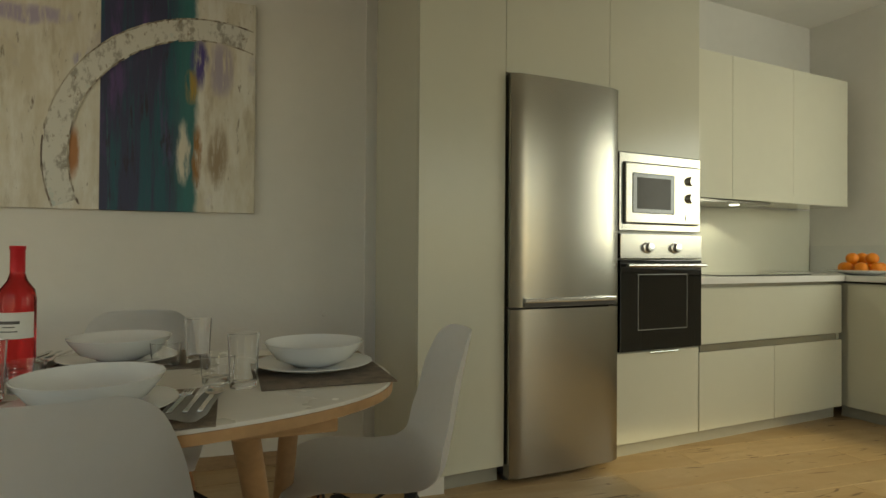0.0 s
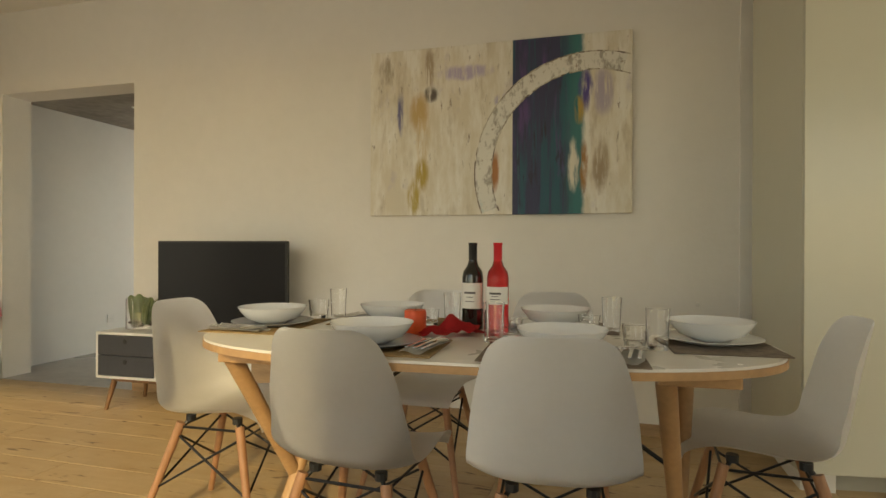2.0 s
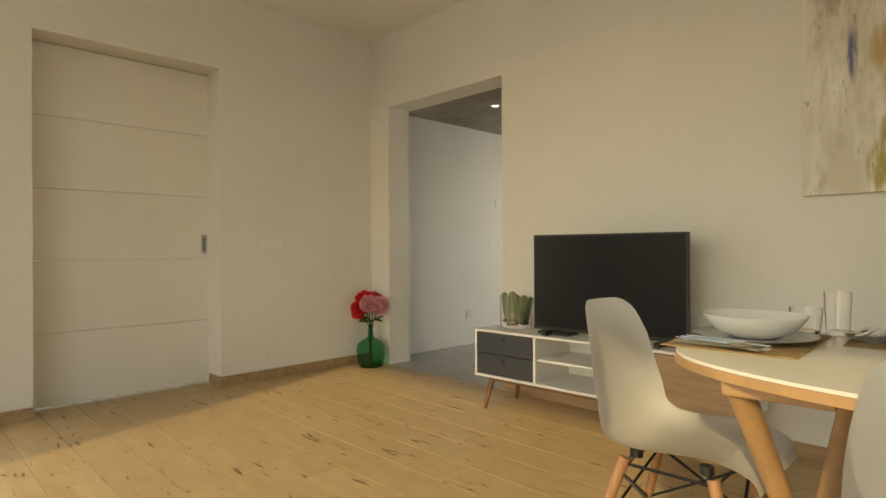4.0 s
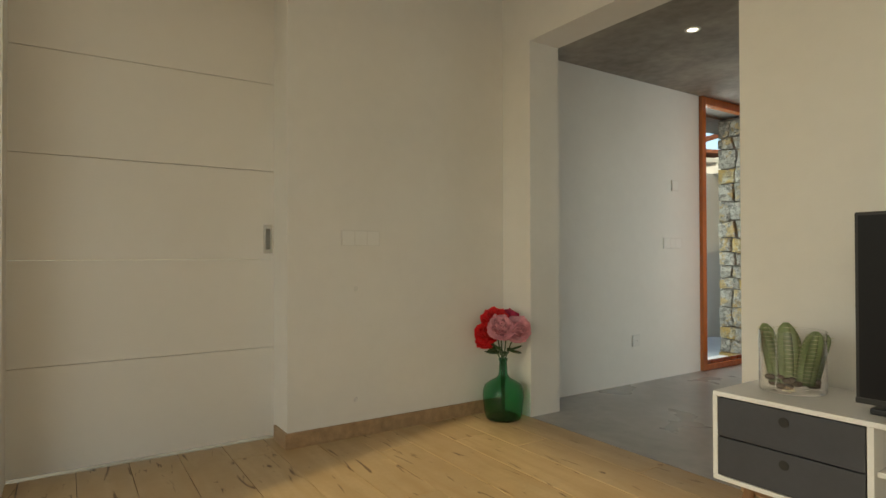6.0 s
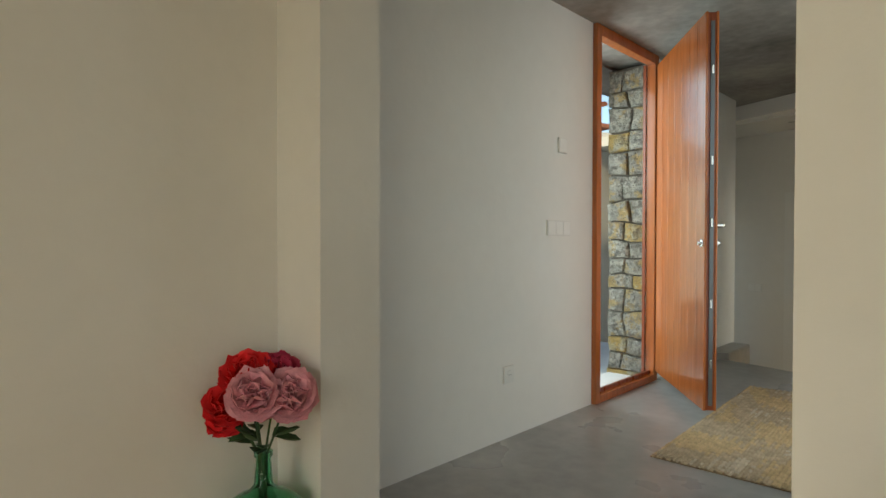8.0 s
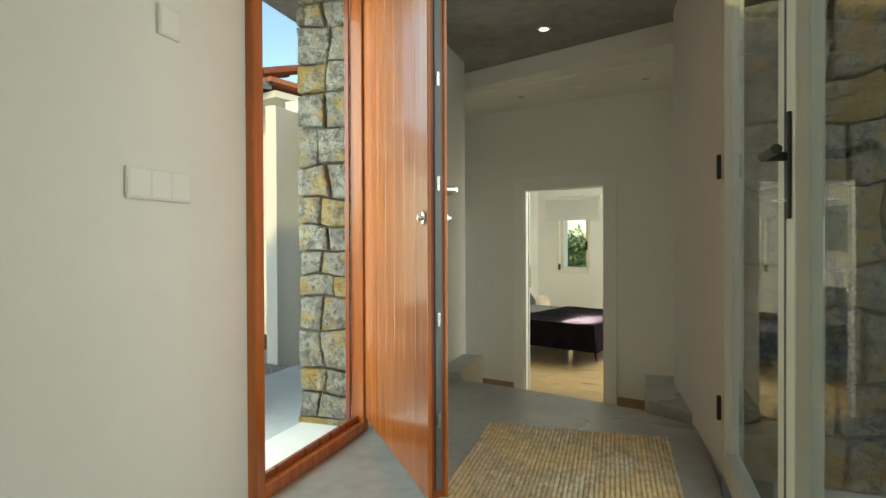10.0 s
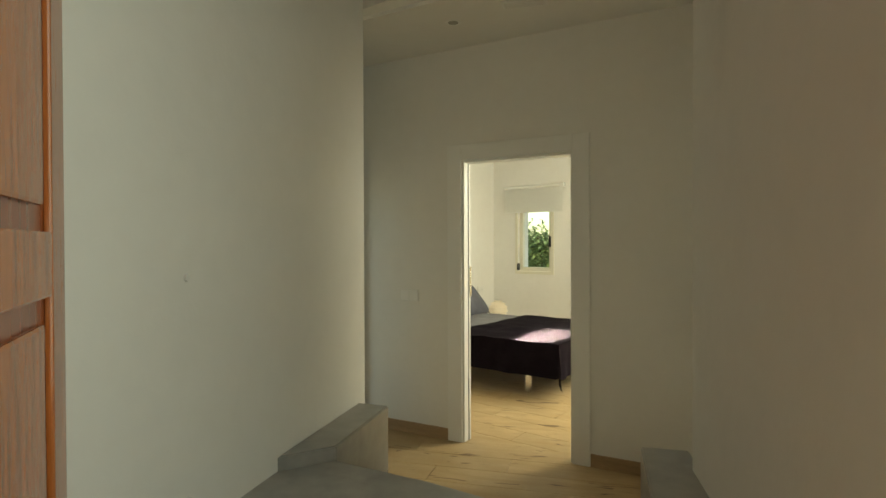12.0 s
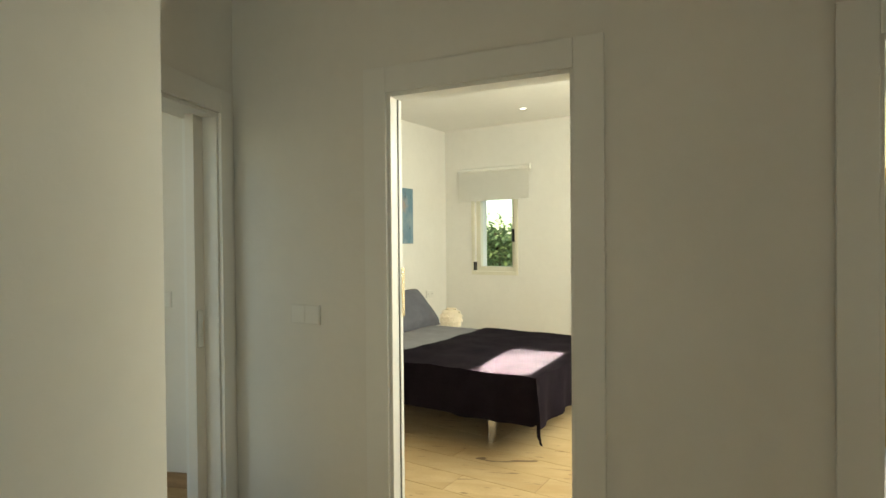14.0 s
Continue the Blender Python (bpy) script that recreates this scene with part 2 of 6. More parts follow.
tl = bn.nodes.new("ShaderNodeBsdfTranslucent")
tl.inputs["Color"].default_value = (0.85, 0.84, 0.80, 1)
ms = bn.nodes.new("ShaderNodeMixShader")
ms.inputs[0].default_value = 0.3
bn.links.new(bn.nodes["Principled BSDF"].outputs[0], ms.inputs[1])
bn.links.new(tl.outputs[0], ms.inputs[2])
bn.links.new(ms.outputs[0], bn.nodes["Material Output"].inputs["Surface"])
RENDERW = mat("cream_render", (0.80, 0.775, 0.70), 0.9, var=0.06, scale=2, bump=0.15, bscale=40)
TERRA = mat("terracotta", (0.45, 0.17, 0.09), 0.8, var=0.35, scale=12, bump=0.2, bscale=50)
GRAVEL = mat("gravel_stone", (0.40, 0.36, 0.33), 0.9, var=0.5, scale=60, bump=0.4, bscale=90)
MULCH = mat("bark_mulch", (0.16, 0.06, 0.035), 0.95, var=0.5, scale=40, bump=0.8, bscale=70)
PAVE = mat("pale_paving", (0.55, 0.55, 0.54), 0.8, var=0.15, scale=3, bump=0.1, bscale=40)
EARTH = mat("dry_ground", (0.30, 0.25, 0.17), 0.95, var=0.4, scale=2, bump=0.4, bscale=20)
BARK = mat("tree_bark", (0.14, 0.10, 0.07), 0.9, var=0.4, scale=10, bump=0.6, bscale=30)
SPOTGLOW = glow_mat("lit_downlight", (1.0, 0.93, 0.78), 6)
LAMPGLOW = glow_mat("paper_lamp", (0.80, 0.70, 0.55), 0.12)


# ---- building helpers ----
def box(bm, x0, y0, z0, x1, y1, z1, bev=0.0):
    """An axis-aligned block between two corners, its edges rounded by bev."""
    vs = [bm.verts.new(p) for p in ((x0, y0, z0), (x1, y0, z0), (x1, y1, z0), (x0, y1, z0),
                                    (x0, y0, z1), (x1, y0, z1), (x1, y1, z1), (x0, y1, z1))]
    fs = [bm.faces.new([vs[i] for i in q]) for q in ((3, 2, 1, 0), (4, 5, 6, 7), (0, 1, 5, 4), (1, 2, 6, 5), (2, 3, 7, 6), (3, 0, 4, 7))]
    if bev:
        edges = list({e for f in fs for e in f.edges})
        bmesh.ops.bevel(bm, geom=edges, offset=bev, segments=2, affect='EDGES', profile=0.6)
    return bm


def boxed(*args, bev=0.0):
    return box(bmesh.new(), *args, bev=bev)


def prism(pts, z0, z1, bev=0.0):
    """An upright block over a plan outline (counter-clockwise)."""
    bm = bmesh.new()
    a = [bm.verts.new((x, y, z0)) for x, y in pts]
    b = [bm.verts.new((x, y, z1)) for x, y in pts]
    n = len(pts)
    bm.faces.new(a[::-1]), bm.faces.new(b)
    for i in range(n):
        bm.faces.new((a[i], a[(i + 1) % n], b[(i + 1) % n], b[i]))
    if bev:
        bmesh.ops.bevel(bm, geom=bm.edges[:], offset=bev, segments=2, affect='EDGES')
    return bm


def rod(bm, a, b, r0, r1=None, seg=10):
    """A round bar from a to b, tapered from r0 to r1."""
    a, b = Vector(a), Vector(b)
    r1 = r0 if r1 is None else r1
    q = (b - a).to_track_quat('Z', 'Y')
    rings = []
    for p, r in ((a, r0), (b, r1)):
        rings.append([bm.verts.new(p + q @ Vector((r * math.cos(i * math.tau / seg), r * math.sin(i * math.tau / seg), 0))) for i in range(seg)])
    for i in range(seg):
        j = (i + 1) % seg
        bm.faces.new((rings[0][i], rings[0][j], rings[1][j], rings[1][i]))
    bm.faces.new(rings[0][::-1]), bm.faces.new(rings[1])
    return bm


def tube(bm, pts, r, seg=8):
    for a, b in zip(pts, pts[1:]):
        rod(bm, a, b, r, seg=seg)
    return bm


def lathe(profile, seg=28, cx=0, cy=0, bm=None):
    """A turned body from (radius, height) pairs."""
    bm = bm or bmesh.new()
    rings = []
    for r, z in profile:
        if r < 1e-5:
            rings.append([bm.verts.new((cx, cy, z))])
        else:
            rings.append([bm.verts.new((cx + r * math.cos(i * math.tau / seg), cy + r * math.sin(i * math.tau / seg), z)) for i in range(seg)])
    for a, b in zip(rings, rings[1:]):
        for i in range(seg):
            j = (i + 1) % seg
            if len(a) == 1 and len(b) > 1:
                bm.faces.new((a[0], b[j], b[i]))
            elif len(b) == 1 and len(a) > 1:
                bm.faces.new((a[i], a[j], b[0]))
            elif len(a) > 1:
                bm.faces.new((a[i], a[j], b[j], b[i]))
    return bm


def ball(bm, c, rx, ry=None, rz=None, seg=10, rings=7):
    ry, rz = ry or rx, rz or rx
    m = Matrix.Translation(c) @ Matrix.Diagonal((rx, ry, rz, 1))
    bmesh.ops.create_uvsphere(bm, u_segments=seg, v_segments=rings, radius=1, matrix=m)
    return bm


def grid_surface(fn, nu, nv, thick=0.0):
    """A sheet through fn(u, v), u and v in 0..1, thickened."""
    bm = bmesh.new()
    vs = [[bm.verts.new(fn(i / nu, j / nv)) for j in range(nv + 1)] for i in range(nu + 1)]
    for i in range(nu):
        for j in range(nv):
            bm.faces.new((vs[i][j], vs[i + 1][j], vs[i + 1][j + 1], vs[i][j + 1]))
    if thick:
        bmesh.ops.solidify(bm, geom=bm.faces[:], thickness=thick)
    return bm


def part(name, bm, material, parent=None, label="", smooth=False, at=None):
    me = bpy.data.meshes.new(name)
    bmesh.ops.recalc_face_normals(bm, faces=bm.faces[:])
    bm.to_mesh(me)
    bm.free()
    me.materials.append(material)
    if smooth:
        for p in me.polygons:
            p.use_smooth = True
        me.set_sharp_from_angle(angle=radians(50))
    ob = new(name, me)
    if parent:
        ob.parent = parent
    if at:
        ob.matrix_basis = at
    if label:
        ob["label"] = label
    return ob


def thing(name, m, label, category, group=""):
    ob = new(name)
    ob.empty_display_size = 0.1
    ob.matrix_basis = m
    return tagged(ob, label, category, group)


def structure(name, bm, material, label, category, smooth=False):
    return tagged(part(name, bm, material, smooth=smooth), label, category, kind="structure")


def wall_y(name, x0, x1, y0, y1, z0, z1, holes, label, material=PLASTER, category="wall"):
    """A wall along x with rectangular openings (x0, x1, z0, z1)."""
    bm = bmesh.new()
    xs = x0
    for a, b, c, d in sorted(holes):
        if a > xs:
            box(bm, xs, y0, z0, a, y1, z1)
        if c > z0:
            box(bm, a, y0, z0, b, y1, c)
        if d < z1:
            box(bm, a, y0, d, b, y1, z1)
        xs = b
    if xs < x1:
        box(bm, xs, y0, z0, x1, y1, z1)
    return structure(name, bm, material, label, category)


def wall_x(name, x0, x1, y0, y1, z0, z1, holes, label, material=PLASTER, category="wall"):
    bm = bmesh.new()
    ys = y0
    for a, b, c, d in sorted(holes):
        if a > ys:
            box(bm, x0, ys, z0, x1, a, z1)
        if c > z0:
            box(bm, x0, a, z0, x1, b, c)
        if d < z1:
            box(bm, x0, a, d, x1, b, z1)
        ys = b
    if ys < y1:
        box(bm, x0, ys, z0, x1, y1, z1)
    return structure(name, bm, material, label, category)


# ---- setting: living room and kitchen shell ----
ROOM_H = 2.86
SLAB_Z = 2.265
LOW = -0.47
KA = radians(8)                       # the kitchen row stands 8 degrees off the long wall
KIT = Matrix.Translation((0.005, -0.617, 0)) @ Matrix.Rotation(KA, 4, 'Z')

wall_y("wall_north", -4.105, 0.127, 0.0, 0.234, 0, ROOM_H, [], "long white plaster wall behind the dining table")
wall_y("wall_lintel", -5.369, -4.105, 0.0, 0.234, 2.225, ROOM_H, [], "white plaster lintel over the hall opening")
wall_y("wall_pier", -5.80, -5.369, 0.0, 0.234, 0, ROOM_H, [], "short white plaster pier beside the hall opening")
wall_x("wall_return", -0.008, 0.127, -0.585, 0.0, 0, ROOM_H, [], "narrow white plaster return beside the tall kitchen cabinets")
# the opening south of the door recess is unseen, added for the west lamp
wall_x("wall_west", -6.10, -5.62, -4.3, 0.0, 0, ROOM_H, [(-4.15, -2.95, 0, 2.30), (-2.50, -1.374, 0, 2.32)], "white plaster wall with a sliding door recess")
wall_y("wall_south", -6.10, 4.6, -4.6, -4.3, 0, ROOM_H, [(-4.40, -0.80, 0, 2.40), (2.0, 3.7, 0, 2.4)], "white plaster wall with two glazed openings")
kb = boxed(-0.05, 0.62, 0, 3.66, 0.82, ROOM_H)
kb.transform(KIT)
structure("wall_kitchen", kb, PLASTER, "white plaster wall behind the kitchen units", "wall")
kb = bmesh.new()
# the gap above 1.1 m is an unseen opening, added for the kitchen lamp
for q in ((-4.2, -2.6, 0, ROOM_H), (-1.2, 0.62, 0, ROOM_H), (-2.6, -1.2, 0, 1.1), (-2.6, -1.2, 2.25, ROOM_H)):
    box(kb, 3.62, q[0], q[2], 3.82, q[1], q[3])
kb.transform(KIT)
structure("wall_east", kb, PLASTER, "white plaster wall at the end of the kitchen", "wall")
structure("ceiling", prism([(-6.1, -4.6), (5.0, -4.6), (5.0, 1.4), (0.0, 1.4), (0.0, 0.234), (-6.1, 0.234)], ROOM_H, ROOM_H + 0.30), CEIL, "white painted living room ceiling", "ceiling")
structure("floor", boxed(-5.85, -4.6, -0.12, 4.9, 0.0, -0.014), JOINT, "oak plank floor of the living room", "floor")
structure("floor_kitchen", boxed(0.17, 0.0, -0.12, 4.6, 1.2, -0.014), JOINT, "oak plank floor under the kitchen units", "floor")

# sliding door in its recess
sd = tagged(new("door_1"), "white lacquered sliding door with horizontal grooves", "door", kind="structure")
zs = [0.012, 0.475, 0.935, 1.395, 1.855, 2.315]
for z0, z1 in zip(zs, zs[1:]):
    part("panel", boxed(-5.90, -2.56, z0 + 0.0012, -5.84, -1.36, z1 - 0.0012, bev=0.002), DOORW, sd)
bm = boxed(-5.843, -1.43, 0.965, -5.833, -1.385, 1.115, bev=0.004)
dp = part("flush_handle", bm, CHROME, sd, "satin steel flush pull")
part("recess", boxed(-5.835, -1.419, 0.985, -5.8315, -1.396, 1.095), GREYALU, dp)

# skirting boards of the living room
bb = bmesh.new()
box(bb, -4.105, -0.014, 0, -0.008, -0.001, 0.062)
box(bb, -5.619, -1.374, 0, -5.606, 0.0, 0.075)
box(bb, -5.80, -1.387, 0, -5.606, -1.374, 0.075)
box(bb, -5.619, -2.95, 0, -5.606, -2.50, 0.075)
structure("baseboard", bb, OAKB, "oak skirting board along the living room walls", "baseboard")

# lamp in the unseen end-wall opening, added to brighten the upper cabinets
kl = window_light(0, 0, 0, 1.35, 1.1, (1, 1, 1), 68, (1.0, 0.97, 0.88))
kl.matrix_world = KIT @ look((3.70, -1.9, 1.67), (2.2, 0.2, 1.5))

# ---- setting: hall ----
wall_x("wall_hall_west", -5.95, -5.61, 0.234, 4.68, LOW, 2.9, [(2.072, 3.06, 0, SLAB_Z + 0.04)], "white plaster hall wall with the front door")
structure("wall_hall_reveal", boxed(-5.645, 2.937, 0, -5.61, 3.06, SLAB_Z), PLASTER, "white plaster reveal beside the front door", "wall")
structure("wall_hall_east", boxed(-4.03, 0.234, LOW, -3.86, 0.82, 2.9), PLASTER, "white plaster hall wall beside the glazed doors", "wall")
structure("wall_hall_east_lintel", boxed(-4.03, 0.82, 2.23, -3.86, 2.87, 2.9), PLASTER, "white plaster wall above the glazed doors", "wall")
structure("wall_hall_east_far", prism([(-4.06, 2.87), (-3.99, 2.87), (-3.99, 4.14), (-4.157, 4.14)], LOW, 2.9), PLASTER, "white plaster hall wall beside the steps", "wall")
structure("floor_hall", prism([(-5.62, 0.0), (-4.08, 0.0), (-4.08, 3.45), (-4.32, 3.63), (-4.53, 3.74), (-5.05, 3.917), (-5.62, 4.06)], -0.20, 0.0, bev=0.008), CONCRETE, "polished grey concrete hall floor", "floor")
st = bmesh.new()
for i, z in enumerate((-0.155, -0.31)):
    y = 0.27 * (i + 1)
    b2 = prism([(-5.62, 3.4), (-4.08, 3.4), (-4.08, 3.45 + y), (-4.32, 3.63 + y), (-4.53, 3.74 + y), (-5.05, 3.917 + y), (-5.62, 4.06 + y)], z - 0.15, z)
    me = bpy.data.meshes.new("t")
    b2.to_mesh(me)
    st.from_mesh(me)
structure("steps", st, CONCRETE, "grey concrete steps down to the bedrooms", "stairs")
structure("kerb_west", prism([(-5.61, 3.86), (-5.45, 4.02), (-5.45, 4.59), (-5.61, 4.60)], LOW, 0.055, bev=0.006), CONCRETE, "low grey concrete kerb beside the steps", "kerb")
structure("kerb_east", prism([(-4.10, 3.50), (-4.14, 4.34), (-4.315, 4.34), (-4.315, 3.72)], LOW, 0.045, bev=0.006), CONCRETE, "low grey concrete kerb beside the steps", "kerb")
structure("ceiling_hall", prism([(-6.0, 0.234), (-3.86, 0.234), (-3.86, 4.52), (-6.0, 5.12)], SLAB_Z, SLAB_Z + 0.25), SLAB, "raw grey concrete slab over the hall", "ceiling")

# ---- setting: landing and bedrooms ----
END_Y = 5.63
ENDM = Matrix.Translation((-5.31, 5.65, 0)) @ Matrix.Rotation(radians(-14.3), 4, 'Z') @ Matrix.Translation((5.31, -END_Y, 0))     # the end wall stands askew to the hall
wall_y("wall_end", -6.15, -2.5, END_Y, END_Y + 0.09, LOW, 2.9, [(-5.345, -4.585, LOW, 1.385), (-3.752, -2.95, LOW, 1.36)], "white plaster end wall with the bedroom door").matrix_basis = ENDM
wall_x("wall_landing_west", -6.285, -6.12, 4.4, 6.1, LOW, 2.9, [(5.0, 5.74, LOW, 1.36)], "white plaster wall of the landing with a door")
wall_y("wall_side_room", -7.1, -6.12, 6.10, 6.2, LOW, 2.0, [], "white plaster wall of the room beside the landing")
wall_x("wall_side_room_west", -7.2, -7.1, 4.4, 6.2, LOW, 2.0, [], "white plaster wall closing the side room")
structure("ceiling_side_room", boxed(-7.2, 4.68, 2.0, -6.15, 6.2, 2.1), CEIL, "white painted side room ceiling", "ceiling")
wall_y("wall_landing_back", -6.25, -5.95, 4.48, 4.68, LOW, 2.9, [], "white plaster wall closing the landing")
wall_x("wall_landing_east", -2.6, -2.4, 4.15, END_Y, LOW, 2.9, [], "white plaster wall closing the landing")
wall_y("wall_landing_front", -3.86, -2.4, 4.0, 4.15, LOW, 2.9, [], "white plaster wall closing the landing")
structure("ceiling_landing", prism([(-6.3, 5.204), (-3.86, 4.52), (-3.86, 4.145), (-2.4, 4.145), (-2.4, 5.76), (-5.2, 5.78), (-6.3, 6.05)], 2.11, 2.262), CEIL, "white painted landing ceiling", "ceiling")
structure("floor_landing", boxed(-7.3, 3.6, LOW - 0.15, -2.4, 6.1, LOW - 0.014), JOINT, "oak plank floor of the landing", "floor")

# bedroom: its axes stand 22 degrees off the hall
BA = radians(-22)
BED0 = Matrix.Translation((-5.04, 7.05, LOW)) @ Matrix.Rotation(BA, 4, 'Z')     # local x towards the foot, -x to the head, y away
HEAD = -2.12
WIN_Y = 2.76
BH = 2.60


def bed_structure(name, bm, material, label, category):
    bm.transform(BED0)
    return structure(name, bm, material, label, category)


bw = bmesh.new()
box(bw, HEAD - 0.15, -2.2, 0, HEAD, WIN_Y + 0.15, BH)
bed_structure("wall_bedroom_head", bw, PLASTER, "white plaster bedroom wall behind the bed", "wall")
WX0, WX1, WZ0, WZ1 = HEAD + 0.41, HEAD + 0.935, 0.905, 1.90
bw = bmesh.new()
for q in ((HEAD, WX0, 0, BH), (WX1, 2.2, 0, BH), (WX0, WX1, 0, WZ0), (WX0, WX1, WZ1, BH)):
    box(bw, q[0], WIN_Y, q[2], q[1], WIN_Y + 0.3, q[3])
bed_structure("wall_bedroom_window", bw, PLASTER, "white plaster bedroom wall with a small window", "wall")
bw = bmesh.new()
for q in ((1.7, 3.06, 0, BH), (-0.66, 1.7, 0, 0.7), (-0.66, 1.7, 2.2, BH)):
    box(bw, 1.5, q[0], q[2], 1.7, q[1], q[3])
bed_structure("wall_bedroom_foot", bw, PLASTER, "white plaster bedroom wall with a window", "wall")
bed_structure("ceiling_bedroom", boxed(HEAD - 0.15, -2.2, BH, 2.4, WIN_Y + 0.3, BH + 0.15), CEIL, "white painted bedroom ceiling", "ceiling")
bed_structure("floor_bedroom", boxed(HEAD - 0.1, -2.3, -0.15, 2.3, WIN_Y + 0.1, -0.02), JOINT, "oak plank floor of the bedroom", "floor")

lamp = window_light(0, 0, 0, 1.7, 1.4, (1, 1, 1), 150, (1.0, 0.98, 0.94))
lamp.matrix_world = BED0 @ look((1.48, 0.75, 1.5), (-1.0, 0.9, 0.7))
# narrow-spread lamp added in place of the sun, throws the bright patch on the bed
lamp = window_light(0, 0, 0, 0.95, 0.22, (1, 1, 1), 110, (1.0, 0.93, 0.85))
lamp.data.spread = radians(0.4)
lamp.matrix_world = BED0 @ look((1.45, 0.42, 1.52), (0.07, 0.27, 0.48))

# outside ground
structure("ground", boxed(-300, -300, -0.75, 300, 300, -0.70), EARTH, "dry ground around the house", "ground")
structure("pavement_porch", boxed(-6.8, 0.5, -0.7, -5.62, 4.2, -0.025), PAVE, "pale concrete paving at the front door", "pavement")
structure("pavement_patio", boxed(-3.86, 0.234, -0.7, -0.5, 4.0, -0.02), PAVE, "pale paving of the patio", "pavement")
structure("terrace", boxed(-7, -9, -0.7, 5, -4.6, -0.03), PAVE, "pale terrace paving outside the glazed doors", "pavement")


# ---- pieces: floor planks (built last in the file) ----
def planks(parent, x0, x1, y0, y1, z, width, length, m=None, skip=None):
    """Oak planks laid along x, each a bevelled board."""
    shared = {}
    rnd = random.Random(7)
    y, row = y0, 0
    while y < y1 - 0.01:
        x = x0 - rnd.uniform(0, length)
        w = min(width, y1 - y)
        while x < x1:
            a, b = max(x, x0), min(x + length, x1)
            x += length
            if b - a < 0.02 or (skip and skip(a, b, y)):
                continue
            key = (round(b - a, 3), round(w, 3))
            if key not in shared:
                l2 = key[0] - 0.0014
                w2 = key[1] - 0.0014
                bm = bmesh.new()
                e = 0.0007
                lo = [bm.verts.new((px, py, -0.014)) for px, py in ((0.0012, 0.0012), (l2, 0.0012), (l2, w2), (0.0012, w2))]
                mi = [bm.verts.new((v.co.x, v.co.y, -e)) for v in lo]
                hi = [bm.verts.new((px, py, 0)) for px, py in ((0.0012 + e, 0.0012 + e), (l2 - e, 0.0012 + e), (l2 - e, w2 - e), (0.0012 + e, w2 - e))]
                bm.faces.new(hi)
                for r0, r1 in ((lo, mi), (mi, hi)):
                    for i in range(4):
                        bm.faces.new((r0[i], r0[(i + 1) % 4], r1[(i + 1) % 4], r1[i]))
                me = bpy.data.meshes.new("plank")
                bm.to_mesh(me)
                bm.free()
                me.materials.append(OAK)
                shared[key] = me
            ob = new("plank", shared[key])
            ob.parent = parent
            ob.matrix_basis = (m or Matrix()) @ Matrix.Translation((a, y, z))
        y += width
        row += 1


# ---- kitchen ----
def kit(name, label, category, group=""):
    return thing(name, KIT.copy(), label, category, group)


def handleless(name, u0, u1, z0, z1, label, fronts, material=KITCH, depth=0.56, v=0.0, group="kitchen units"):
    """A cabinet unit with flat doors or drawers: fronts are (name, u0, u1, z0, z1)."""
    c = kit(name, label, "cabinet", group)
    part("body", boxed(u0 + 0.001, v + 0.022, z0, u1 - 0.001, v + depth, z1), material, c)
    for n, a, b, c0, c1 in fronts:
        part(n, boxed(a + 0.0015, v, c0 + 0.0015, b - 0.0015, v + 0.02, c1 - 0.0015, bev=0.0015), material, c)
    return c


KTOP = 2.66
handleless("tall_cabinet", -0.012, 0.42, 0.08, KTOP, "tall greige lacquered cabinet beside the fridge", [("door", -0.012, 0.42, 0.08, KTOP)])
handleless("bridge_cabinet", 0.42, 1.075, 1.882, KTOP, "greige lacquered cabinet above the fridge", [("door", 0.42, 1.03, 1.882, KTOP)])
oc = handleless("oven_cabinet", 1.08, 1.665, 0.08, KTOP, "tall greige lacquered cabinet housing oven and microwave",
                [("drawer", 1.08, 1.665, 0.08, 0.545), ("door", 1.03, 1.665, 1.575, KTOP)])
part("tab_handle", boxed(1.29, -0.022, 0.537, 1.49, 0.0, 0.545, bev=0.002), CHROME, oc, "small steel tab handle")
bcab = handleless("base_cabinet", 1.67, 2.97, 0.08, 0.875, "greige lacquered base unit with drawers under the hob",
                  [("drawer", 1.67, 2.965, 0.555, 0.865), ("drawer", 1.67, 2.30, 0.08, 0.515), ("drawer", 2.30, 2.965, 0.08, 0.515)])
part("grip_channel", boxed(1.675, -0.002, 0.517, 2.90, 0.03, 0.553), CHROME, bcab, "recessed aluminium grip channel")
side = handleless("side_cabinet", 2.99, 3.60, 0.08, 0.875, "greige lacquered base unit of the side run", [], depth=0.0)
bpy.data.objects.remove(side.children[0])
part("body", boxed(3.012, -2.4, 0.08, 3.60, 0.55, 0.875), KITCH, side)
for a, b in ((-0.62, -0.02), (-1.22, -0.62), (-1.82, -1.22), (-2.40, -1.82)):
    part("door", boxed(2.99, a + 0.0015, 0.08, 3.01, b - 0.0015, 0.865, bev=0.0015), KITCH, side)
wk = kit("worktop", "thin white worktop of the L-shaped kitchen", "worktop")
part("main_slab", boxed(1.667, -0.015, 0.889, 3.60, 0.60, 0.927, bev=0.002), COUNTER, wk)
part("side_slab", boxed(2.975, -2.42, 0.889, 3.60, -0.017, 0.927, bev=0.002), COUNTER, wk)
part("grip_rail", boxed(1.67, 0.012, 0.868, 3.0, 0.04, 0.888), CHROME, wk, "aluminium grip rail")
hob = kit("hob", "black glass hob set in the white worktop", "hob")
part("glass", boxed(1.95, 0.06, 0.928, 2.75, 0.54, 0.934, bev=0.002), BLACKGLASS, hob)
pl = kit("plinth", "greige recessed plinth under the kitchen units", "plinth")
